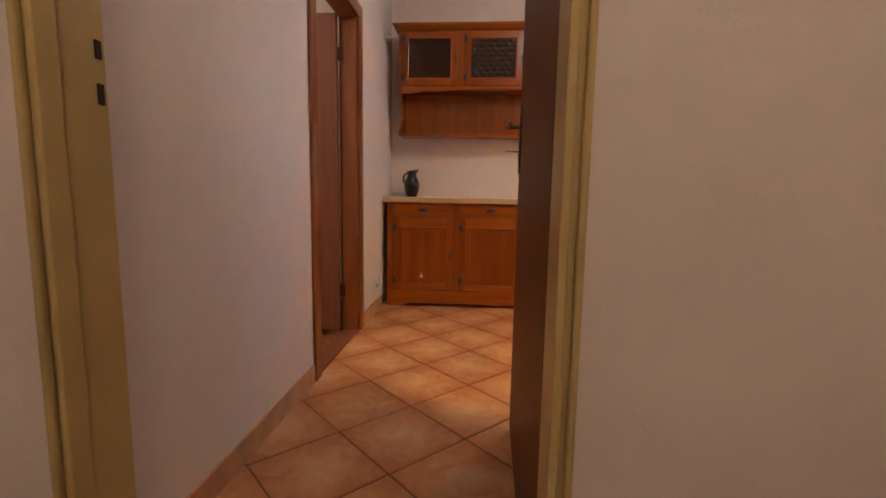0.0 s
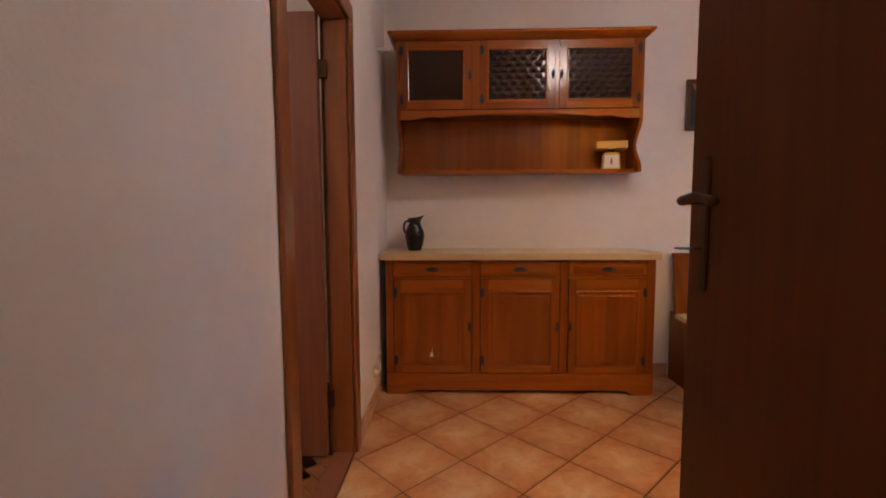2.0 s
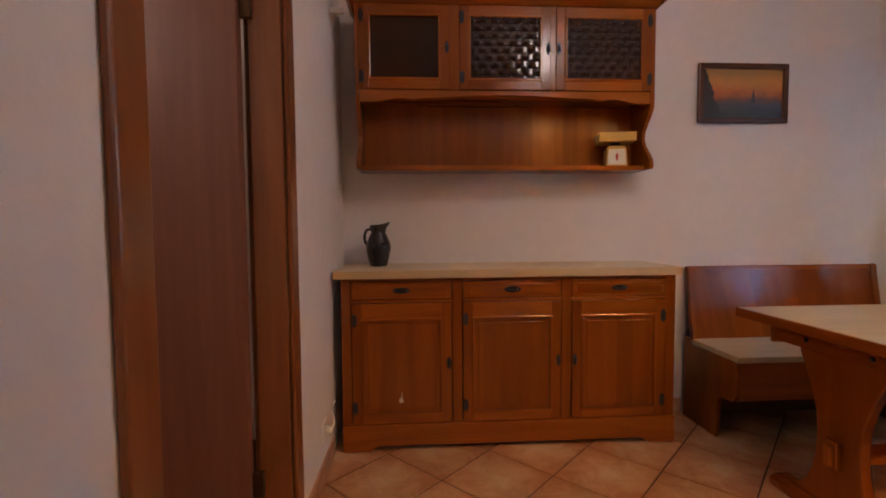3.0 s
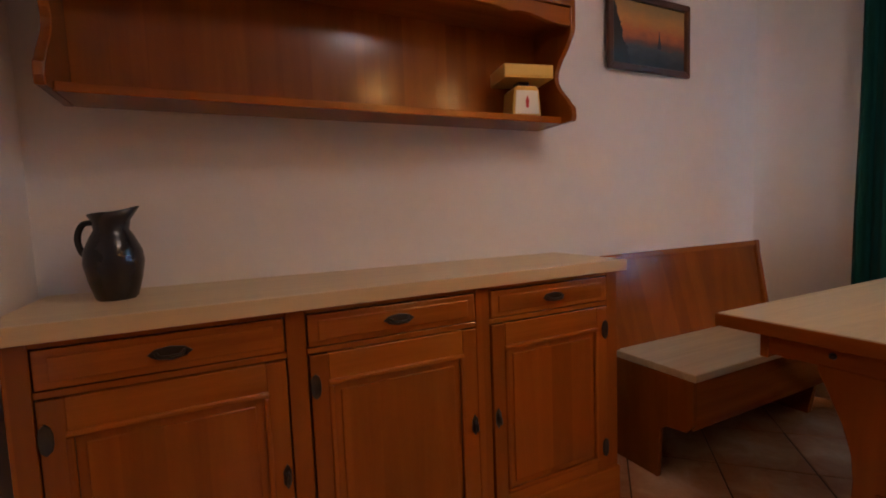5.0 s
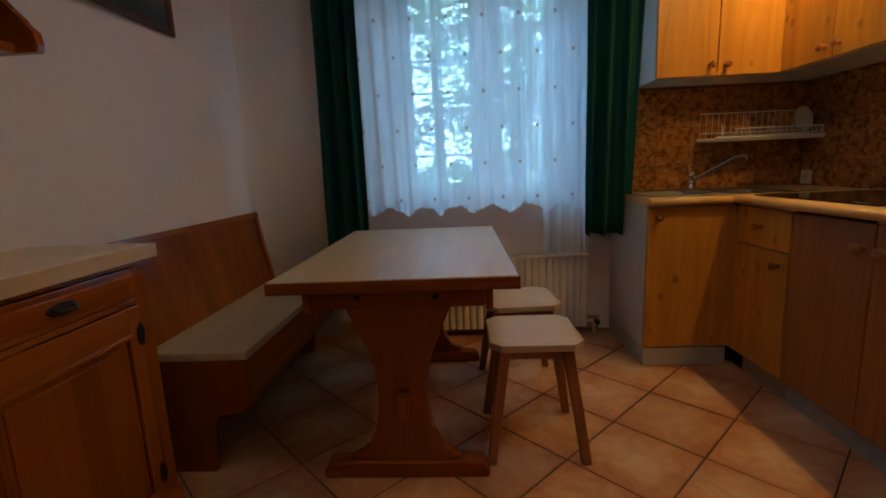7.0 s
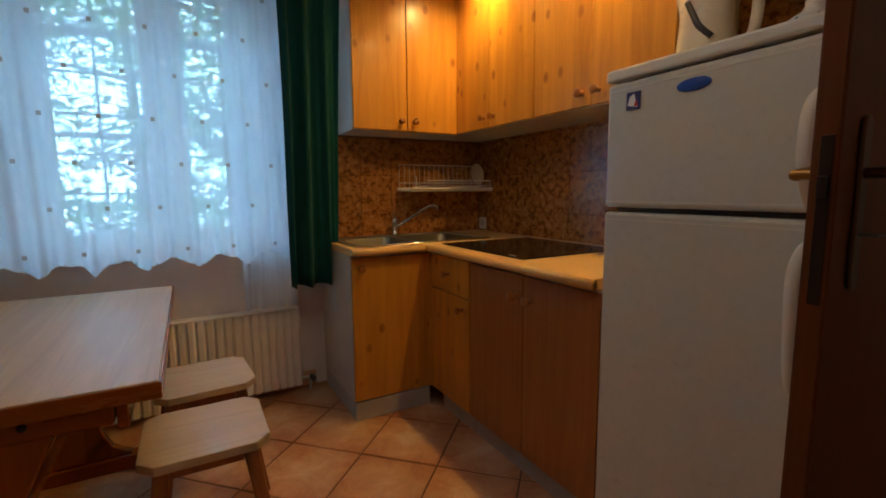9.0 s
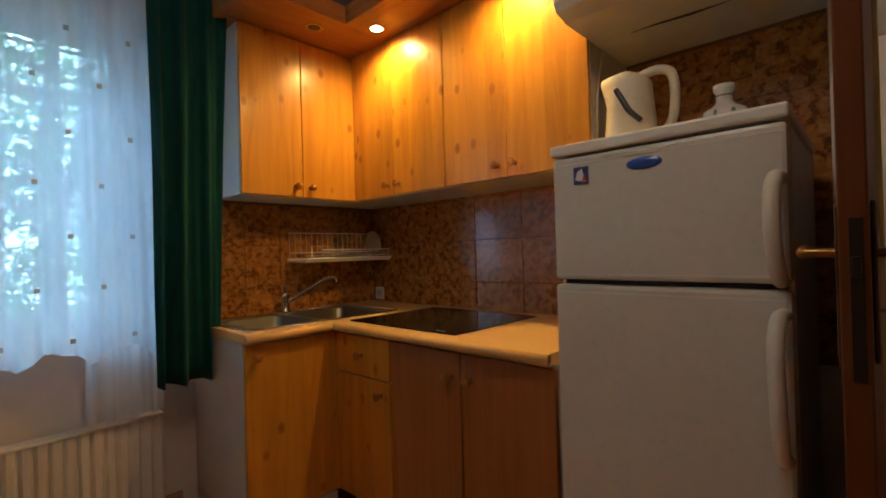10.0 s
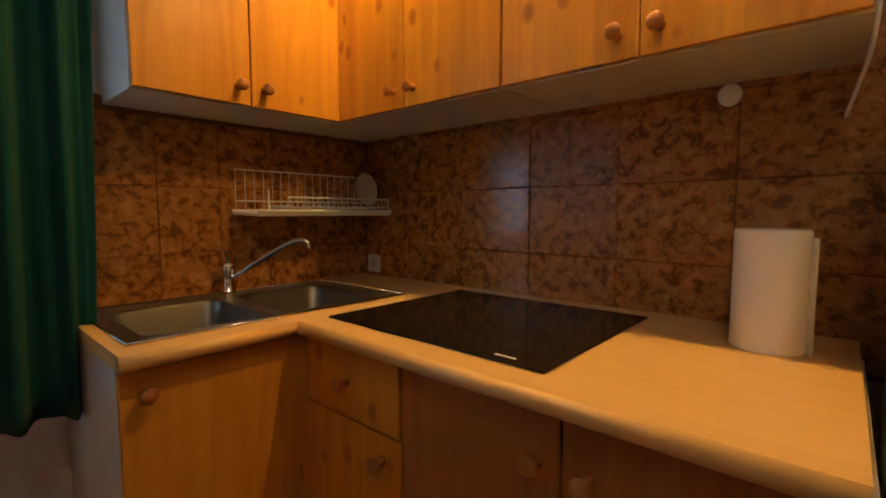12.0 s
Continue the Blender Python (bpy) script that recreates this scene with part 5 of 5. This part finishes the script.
for k in range(9):
    a = 2 * math.pi * k / 9
    lf = turned([(0.0, 0.0), (0.007, 0.0006), (0.0, 0.0014)], 8, False)
    part("painted_leaf", moved(lf, Matrix.Rotation(a, 4, "Z") @ Matrix.Translation((0.0585, 0, 0.050)) @ Matrix.Rotation(radians(90), 4, "Y") @ Matrix.Diagonal((1.5, 0.8, 1, 1))), PATTERN, vs_)

vs_.scale = (1.0, 1.0, 1.0)

# boxed-in panel above the fridge
hd_ = thing("boxed_duct", (0.60, 1.35, 1.95), "cream painted boxed-in duct above the fridge with cracked joint", "duct")
part("panel", outline([(-0.335, 0.05), (-0.335, 0.37), (0.305, 0.37), (0.305, 0.035), (0.290, 0.012), (0.225, -0.004), (-0.29, -0.004)], 0, -0.335, 0.333), HOODM, hd_, bevel=0.003)
part("crack", outline([(-0.10, -0.008), (0.02, -0.016), (0.12, -0.002), (0.20, 0.004), (0.10, 0.008), (-0.02, -0.002)], 2, -0.0056, -0.0042), CRACK, hd_, "dark crack in the underside")
pc = thing("cable", (0.945, 1.2, 1.95), "thin white cable hanging beside the wall unit", "cable")
part("cord", tube(curve_pts([(-0.016, 0.09, 0.0), (-0.017, 0.15, -0.18), (-0.016, 0.16, -0.38), (-0.010, 0.10, -0.48), (0.006, -0.01, -0.53), (0.020, -0.085, -0.57)], 8), 0.004), SOCKET, pc, smooth=True)

# ---- on the worktop and wall ----
kp = thing("kitchen_roll", (1.068, 1.245, CZ1), "white kitchen paper roll standing on the worktop", "kitchen roll")
part("roll", turned([(0.020, 0.0), (0.066, 0.0), (0.068, 0.004), (0.068, 0.250), (0.066, 0.254), (0.020, 0.254)], 40, False), PAPER, kp, smooth=False)
part("loose_sheet", outline([(-0.064, 0.0), (-0.073, 0.004), (-0.079, 0.02), (-0.076, 0.03), (-0.070, 0.016), (-0.063, 0.006)], 2, 0.002, 0.238), PAPER, kp)
so2 = thing("wall_socket", (2.585, YS + 0.012, 0.940), "white double wall socket on the brown tiles", "socket")
part("plate", boxes((-0.04, 0.04, 0, 0.010, -0.04, 0.04)), SOCKET, so2, bevel=0.004)
part("insert", moved(turned([(0.024, 0.010), (0.022, 0.012), (0.018, 0.0105)], 18), Matrix.Rotation(radians(-90), 4, "X")), WHITE, so2)
so3 = thing("cable_outlet", (1.190, YS + 0.012, 1.472), "round white cable outlet on the tiles", "socket")
part("cover", moved(turned([(0.028, 0.0), (0.028, 0.007), (0.023, 0.011), (0.006, 0.012)], 24), Matrix.Rotation(radians(-90), 4, "X")), SOCKET, so3, smooth=True)

dr_ = thing("dish_rack", (XE - 0.012, 1.378, 1.168), "white wire dish rack with drip tray on the wall", "dish rack")
part("tray", outline([(-0.002, 0.020), (-0.002, 0.0), (-0.20, -0.006), (-0.215, 0.014), (-0.21, 0.018), (-0.196, 0.004), (-0.010, 0.010)], 1, -0.30, 0.30), WIRE, dr_, bevel=0.002)
for z in (0.165, 0.05):
    part("back_wire", tube([(-0.012, -0.29, z), (-0.012, 0.29, z)], 0.0025, 6), WIRE, dr_)
for i in range(17):
    y = -0.288 + i * 0.036
    part("upright_wire", tube([(-0.012, y, 0.02), (-0.012, y, 0.165)], 0.0012, 5), WIRE, dr_)
for i in range(21):
    y = -0.285 + i * 0.0225
    part("plate_wire", tube([(-0.012, y, 0.022), (-0.10, y, 0.024), (-0.195, y, 0.030), (-0.195, y + 0.012, 0.062)], 0.0014, 5), WIRE, dr_)
part("front_wire", tube([(-0.012, 0.185, 0.030), (-0.196, 0.185, 0.030), (-0.196, 0.185, 0.062), (-0.196, -0.292, 0.062), (-0.196, -0.292, 0.02)], 0.003, 6), WIRE, dr_)
part("side_wire", tube([(-0.205, 0.26, 0.012), (-0.205, 0.262, 0.085)], 0.0035, 6), WIRE, dr_)
pl = thing("plate", (XE - 0.10, 1.125, 1.275), "beige dinner plate standing in the dish rack", "plate")
part("disc", moved(turned([(0.0, -0.004), (0.055, -0.004), (0.072, 0.004), (0.073, 0.006), (0.055, 0.0), (0.0, 0.0)], 32, False), Matrix.Rotation(radians(80), 4, "X")), PLATE, pl, smooth=True)


# ---- window ----
wn1 = thing("window_1", (XE + 0.20, (WY0 + WY1) / 2, WZ0), "white painted double casement window with iron bars outside", "window", "", "structure")
cy = (WY0 + WY1) / 2
W2, H2 = (WY1 - WY0) / 2, WZ1 - WZ0


def ring(x0, x1, y0, y1, z0, z1, w):
    return boxes((x0, x1, y0, y1, z0, z0 + w), (x0, x1, y0, y1, z1 - w, z1), (x0, x1, y0, y0 + w, z0 + w, z1 - w), (x0, x1, y1 - w, y1, z0 + w, z1 - w))


part("window_frame", ring(-0.03, 0.04, -W2 + 0.001, W2 - 0.001, 0.001, H2 - 0.001, 0.055), PVC, wn1, bevel=0.004)
part("mullion", boxes((-0.03, 0.04, -0.045, 0.045, 0.055, H2 - 0.055)), PVC, wn1, bevel=0.004)
for a, b in ((-W2 + 0.056, -0.046), (0.046, W2 - 0.056)):
    sa = part("sash", ring(-0.012, 0.03, a, b, 0.057, H2 - 0.057, 0.05), PVC, wn1, bevel=0.004)
    for z in (0.60, 1.10):
        part("glazing_bar", boxes((-0.008, 0.026, a + 0.05, b - 0.05, z - 0.014, z + 0.014)), PVC, sa, bevel=0.003)
    g = part("pane", boxes((0.007, 0.011, a + 0.048, b - 0.048, 0.105, H2 - 0.105)), GLASS, sa)
    g.visible_shadow = False
gr = thing("window_grille", (XE + WT - 0.08, cy, WZ0), "dark iron bars across the window opening", "grille")
for i in range(7):
    z = 0.10 + i * 0.205
    part("bar", boxes((-0.008, 0.008, -W2 + 0.001, W2 - 0.001, z - 0.006, z + 0.006)), IRON, gr)
for i in range(6):
    y = -W2 + 0.10 + i * (2 * W2 - 0.2) / 5
    part("bar", boxes((-0.024, -0.0085, y - 0.006, y + 0.006, 0.001, H2 - 0.001)), IRON, gr)
setting("window_sill", outline([(XE - 0.05, VY0 + 0.002), (XE, VY0 + 0.002), (XF - 0.001, WY0 + 0.002), (XF - 0.001, WY1 - 0.002), (XE, VY1 - 0.002), (XE - 0.05, VY1 - 0.002)], 2, WZ0 - 0.001, WZ0 + 0.022), PVC, "white painted inner window sill", "sill", 0.004)

rd = thing("radiator", (XE - 0.075, 2.89, 0.05), "white ribbed panel radiator under the window", "radiator")
n = 25
w = 1.10 / n
for i in range(n):
    y = -0.55 + i * w
    part("rib", outline([(-0.022, y + 0.0008), (-0.034, y + 0.012), (-0.034, y + w - 0.012), (-0.022, y + w - 0.0008), (0.028, y + w - 0.0008), (0.028, y + 0.0008)], 2, 0.0, 0.45), RADIATOR, rd)
part("top_grille", boxes((-0.034, 0.034, -0.55, 0.55, 0.451, 0.465)), RADIATOR, rd, bevel=0.003)
for y in (-0.35, 0.35):
    part("bracket", boxes((0.028, 0.0745, y - 0.02, y + 0.02, 0.1, 0.36)), STEEL, rd)
part("pipe", tube([(0.0, -0.60, -0.05), (0.0, -0.60, 0.03), (0.0, -0.545, 0.03)], 0.009), RADIATOR, rd, smooth=True)
part("valve", tube([(0.0, -0.61, 0.03), (-0.05, -0.61, 0.03)], 0.016, 12), DARK, rd, smooth=True)


# ---- curtains ----
def drape(name, parent, material, x, y0, y1, z0, z1, folds, depth, seed, hem=None, label="", gather=0.0, cols=None, rows=26, lean=0.0):
    """A hanging cloth with folds, each fold of its own width and depth."""
    rnd = random.Random(seed)
    cols = cols or folds * 10
    ph = [rnd.uniform(-0.5, 0.5) for _ in range(folds + 2)]
    am = [rnd.uniform(0.55, 1.15) for _ in range(folds + 2)]
    bm = bmesh.new()
    grid = []
    for j in range(rows + 1):
        v = j / rows
        row = []
        for i in range(cols + 1):
            u = i / cols
            k = u * folds
            q = int(k)
            f = k - q
            a = am[q] * (1 - f) + am[q + 1] * f
            p = ph[q] * (1 - f) + ph[q + 1] * f
            wob = math.sin(2 * math.pi * k + p * 1.6) * a + 0.35 * math.sin(4.2 * math.pi * k + p * 3 + 2.2 * v)
            yy = y0 + (y1 - y0) * u
            yy += lean * v * (1 - u)
            mid = (y0 + y1) / 2
            yy = mid + (yy - mid) * (1 - gather * math.sin(math.pi * min(1, v * 1.15)) ** 2)
            bot = z0 + (hem(yy) if hem else 0) + 0.006 * math.sin(2 * math.pi * k + 1)
            zz = z1 + (bot - z1) * v
            row.append(bm.verts.new((x + depth * wob * (0.55 + 0.45 * v), yy + 0.012 * v * math.sin(7 * u + seed), zz)))
        grid.append(row)
    for j in range(rows):
        for i in range(cols):
            bm.faces.new((grid[j][i], grid[j][i + 1], grid[j + 1][i + 1], grid[j + 1][i]))
    return part(name, bm, material, parent, label, smooth=True)


rod = thing("curtain_rod", (XE - 0.13, 3.0, 2.50), "white curtain rail above the window", "curtain rail")
part("rail", tube([(0, -0.90, 0), (0, 1.06, 0)], 0.012, 10), PVC, rod, smooth=True)
for y in (-0.85, 1.0):
    part("bracket", boxes((0.0, 0.13, y - 0.012, y + 0.012, -0.012, 0.012)), PVC, rod)
CXX = 2.445
for nm, y0, y1, z0, seed in (("green_curtain", 2.085, 2.415, 0.665, 3), ("green_curtain", 3.655, 3.905, 0.64, 8)):
    c = thing(nm, (0, 0, 0), "dark green heavy curtain hanging beside the window", "curtain", "green curtains")
    d = drape("cloth", c, CURTAIN, CXX - 0.055, y0, y1, z0, 2.49, 3, 0.040, seed, gather=0.04, lean=0.07 if seed == 3 else 0.0)
    so = d.modifiers.new("thickness", "SOLIDIFY")
    so.thickness = 0.004


def hem(y):
    """Scalloped lower edge."""
    s = 0.055 * abs(math.sin((y - 2.40) * math.pi / 0.21))
    return s


sh = thing("sheer_curtain", (0, 0, 0), "white voile net curtain with small embroidered dots", "curtain")
drape("voile", sh, SHEER, CXX + 0.02, 2.36, 3.74, 0.80, 2.49, 15, 0.009, 5, hem, cols=180)
rnd = random.Random(12)
for j in range(8):
    for i in range(7):
        y = 2.47 + i * 0.20 + (0.10 if j % 2 else 0)
        z = 0.90 + j * 0.20
        if y < 3.72:
            part("dot", boxes((CXX - 0.010, CXX - 0.006, y - 0.008, y + 0.008, z - 0.009, z + 0.009)), DOTM, sh)
# lower net panel, nearer the wall
n2 = thing("sheer_curtain", (0, 0, 0), "longer white net curtain ending just above the radiator", "curtain")
drape("voile", n2, SHEER, CXX + 0.055, 2.35, 2.63, 0.545, 2.48, 4, 0.012, 9)

# ---- outside ----
setting("ground", boxes((XE + WT, 400, -400, 400, -1.0, -0.6)), GRASS, "grassy garden ground reaching far away", "ground")


def tree(loc, height, spread, count, seed):
    rnd = random.Random(seed)
    th = thing("tree", loc, "leafy green tree outside the window", "tree", "garden trees")
    part("trunk", tube(curve_pts([(0, 0, 0), (0.08, 0.05, height * 0.3), (-0.05, 0.1, height * 0.6), (0, 0, height * 0.9)], 5), [0.16 - 0.008 * i for i in range(16)], 9), BARK, th, smooth=True)
    limbs, ends = [], []
    for i in range(11):
        a, z = rnd.uniform(0, 6.28), height * rnd.uniform(0.14, 0.8)
        r = spread * rnd.uniform(0.5, 1.0)
        e = (r * math.cos(a), r * math.sin(a), z + rnd.uniform(0.1, 0.9))
        limbs.append(tube(curve_pts([(0, 0, z), (e[0] * 0.5, e[1] * 0.5, z + 0.35), e], 4), [0.05 - 0.004 * k for k in range(9)], 6))
        ends += [e, (e[0] * 0.6, e[1] * 0.6, z + 0.4)]
    part("limbs", joined(*limbs), BARK, th, smooth=True)
    vs, fs = [], []
    for i in range(count):
        e = Vector(rnd.choice(ends)) + Vector((rnd.gauss(0, 0.36), rnd.gauss(0, 0.36), rnd.gauss(0, 0.32))) * spread * 0.5
        d = Vector((rnd.gauss(0, 1), rnd.gauss(0, 1), rnd.gauss(0, 0.6))).normalized()
        s = d.orthogonal().normalized()
        l, w_ = rnd.uniform(0.07, 0.13), rnd.uniform(0.03, 0.05)
        k = len(vs)
        vs += [e - d * l, e + s * w_, e + d * l, e - s * w_]
        fs.append((k, k + 1, k + 2, k + 3))
    me = bpy.data.meshes.new("crown")
    me.from_pydata([tuple(v) for v in vs], [], fs)
    me.materials.append(LEAF)
    ob = new("crown", me)
    ob.parent = th
    return th


tree((6.6, 2.2, -0.6), 5.0, 2.0, 1500, 1)
tree((7.6, 5.4, -0.6), 6.0, 2.4, 1900, 2)
tree((8.5, -0.8, -0.6), 6.0, 2.4, 1900, 4)
tree((11.5, 3.6, -0.6), 8.0, 3.4, 3400, 6)
tree((9.8, 7.8, -0.6), 6.5, 2.6, 2200, 7)
tree((13.0, 0.6, -0.6), 7.0, 3.0, 2800, 9)


def hedge(x, y0, y1, top, count, seed):
    """A loose row of bushes closing the garden."""
    rnd = random.Random(seed)
    vs, fs = [], []
    for i in range(count):
        y = rnd.uniform(y0, y1)
        h = top * (0.75 + 0.25 * math.sin(1.7 * y) * math.sin(0.6 * y + 1))
        e = Vector((x + rnd.gauss(0, 0.35), y, -0.6 + h * rnd.random() ** 0.7))
        d = Vector((rnd.gauss(0, 1), rnd.gauss(0, 1), rnd.gauss(0, 0.7))).normalized()
        q = d.orthogonal().normalized()
        l, w_ = rnd.uniform(0.08, 0.15), rnd.uniform(0.04, 0.07)
        k = len(vs)
        vs += [e - d * l, e + q * w_, e + d * l, e - q * w_]
        fs.append((k, k + 1, k + 2, k + 3))
    me = bpy.data.meshes.new("hedge")
    me.from_pydata([tuple(v) for v in vs], [], fs)
    me.materials.append(LEAF)
    return tagged(new("hedge", me), "loose green garden hedge behind the trees", "hedge", "", "stuff")


hedge(15.0, -8, 12, 2.6, 9000, 31)
# Added glowing board standing in for bright sky and distance.
setting("backdrop", boxes((24.0, 24.1, -60, 60, -0.6, 26)), SKYGLOW, "glowing board coloured as hazy sky and foliage behind the trees", "backdrop")
hs = thing("house", (17, 12.5, -0.6), "pale plastered house far behind the garden trees", "house")
part("wall", boxes((-2, 3, -4, 4, 0, 5.2)), FACADE, hs)
part("roof", outline([(-4.4, 5.2), (4.4, 5.2), (0, 7.6)], 0, -2.4, 3.4), ROOFM, hs)
for y in (-2.4, 0, 2.4):
    for z in (1.0, 3.4):
        wp = part("window", boxes((-2.04, -1.99, y - 0.5, y + 0.5, z, z + 1.3)), DARK, hs)

# ---- ceiling lamps ----
lp = thing("ceiling_lamp", (0.15, -0.20, TOP), "round white ceiling lamp fitting", "ceiling lamp", "ceiling lamps")
part("base_plate", turned([(0.06, 0.0), (0.065, -0.02), (0.04, -0.035)], 24), PVC, lp, smooth=True)
lp2 = copy_thing(lp, pose(0.68, 2.72, TOP))


# ---- floor tiles, laid diagonally ----
GX, GY, HD = 0.037, 3.502, 0.2495


def tile_mesh(name, half, thick, gap, mat):
    """A flat tile with eased edges about its own centre; half: half width and height."""
    a, b = half[0] - gap, half[1] - gap
    bm = bmesh.new()
    r = 0.003
    rings = [[bm.verts.new((sx * (a - i), sy * (b - i), z)) for sx, sy in ((-1, -1), (1, -1), (1, 1), (-1, 1))] for i, z in ((0, -thick), (0, -r * 0.7), (r, 0))]
    for p, q in zip(rings, rings[1:]):
        for i in range(4):
            bm.faces.new((p[i], p[(i + 1) % 4], q[(i + 1) % 4], q[i]))
    bm.faces.new(rings[-1])
    me = bpy.data.meshes.new(name)
    bm.to_mesh(me)
    bm.free()
    me.materials.append(mat)
    return me


floor_ob = bpy.data.objects["floor"]
half = HD / math.sqrt(2)
ftile = tile_mesh("tile", (half, half), 0.010, 0.0034, TILE_F)
rnd = random.Random(4)


def clip_poly(poly, x0, x1, y0, y1):
    for axis, lim, sgn in ((0, x0, 1), (0, x1, -1), (1, y0, 1), (1, y1, -1)):
        out = []
        for i in range(len(poly)):
            p, q = poly[i], poly[(i + 1) % len(poly)]
            dp, dq = sgn * (p[axis] - lim), sgn * (q[axis] - lim)
            if dp >= 0:
                out.append(p)
            if dp * dq < 0:
                t = dp / (dp - dq)
                out.append((p[0] + t * (q[0] - p[0]), p[1] + t * (q[1] - p[1])))
        poly = out
        if not poly:
            return poly
    return poly


FX0, FX1, FY0, FY1 = XW + 0.002, XE - 0.002, YS - TS, 4.46
for i in range(-8, 14):
    for j in range(-14, 8):
        if (i + j) % 2 == 0:
            continue
        # grid corners sit on even sums; tile centres on odd ones
        x, y = GX + i * HD, GY + j * HD
        if not (FX0 - HD < x < FX1 + HD and FY0 - HD < y < FY1 + HD):
            continue
        dz = rnd.uniform(-0.0006, 0.0006)
        if FX0 + HD < x < FX1 - HD and FY0 + HD < y < FY1 - HD:
            ob = new("tile", ftile)
            ob.matrix_basis = pose(x, y, dz, rnd.uniform(-0.12, 0.12), rnd.uniform(-0.12, 0.12), 45 + 90 * rnd.randrange(4))
        else:
            g = HD - 0.004
            poly = clip_poly([(x - g, y), (x, y - g), (x + g, y), (x, y + g)], FX0, FX1, FY0, FY1)
            if len(poly) < 3:
                continue
            bm = outline([(px - x, py - y) for px, py in poly], 2, -0.010, 0)
            me = bpy.data.meshes.new("tile")
            bm.to_mesh(me)
            bm.free()
            me.materials.append(TILE_F)
            ob = new("tile", me)
            ob.location = (x, y, dz)
        ob.parent = floor_ob

# parquet strips of the next room, in herringbone
wroom = bpy.data.objects["west_room_floor"]
pq = tile_mesh("plank", (0.20, 0.035), 0.010, 0.0008, PARQUET)
for i in range(9):
    for j in range(14):
        for k in (0, 1):
            ob = new("plank", pq)
            cx_, cy_ = -0.90 - i * 0.283, 2.0 + j * 0.099
            ob.matrix_basis = pose(cx_ - 0.1415 * k, cy_, 0, 0, 0, 45 if k else -45)
            ob.parent = wroom
            if cx_ < -2.1:
                break

# brown wall tiles
backs = [o for o in scene.objects if o.name.startswith("splashback_backing")]
TWS, TH = 0.301, 0.2255
mS = tile_mesh("tile", (TWS / 2, TH / 2), 0.006, 0.0008, TILE_W)
mE = tile_mesh("tile", (0.2005 / 2, TH / 2), 0.006, 0.0008, TILE_W)
south = [b for b in backs if b.dimensions.x > b.dimensions.y][0]
east = [b for b in backs if b.dimensions.x < b.dimensions.y][0]


def cut_tile(parent, wide, tall, m):
    me = tile_mesh("tile", (wide / 2, tall / 2), 0.006, 0.0008, TILE_W)
    ob = new("tile", me)
    ob.matrix_basis = m
    ob.parent = parent


rows = [(0.812, 1.036)] + [(1.036 + i * TH, 1.036 + (i + 1) * TH) for i in range(4)]
xs_ = [1.469 + TWS * i for i in range(-4, 4)]
for z0, z1 in rows:
    for a in xs_:
        b = a + TWS
        a2, b2 = max(a, 0.292), min(b, XE - 0.010)
        if b2 - a2 < 0.02:
            continue
        m = pose((a2 + b2) / 2, YS + 0.010, (z0 + z1) / 2, 90, 0, 180)
        if b2 - a2 > TWS - 0.001 and z1 - z0 > TH - 0.001:
            ob = new("tile", mS)
            ob.matrix_basis = m
            ob.parent = south
        else:
            cut_tile(south, b2 - a2, z1 - z0, m)
for z0, z1 in rows[:3]:
    for i in range(-5, 2):
        a = 1.916 + 0.2005 * i
        b = a + 0.2005
        a2, b2 = max(a, YS + 0.011), min(b, 2.19)
        if b2 - a2 < 0.02:
            continue
        m = pose(XE - 0.0095, (a2 + b2) / 2, (z0 + z1) / 2, 90, 0, -90)
        if b2 - a2 > 0.2 and z1 - z0 > TH - 0.001:
            ob = new("tile", mE)
            ob.matrix_basis = m
            ob.parent = east
        else:
            cut_tile(east, b2 - a2, z1 - z0, m)
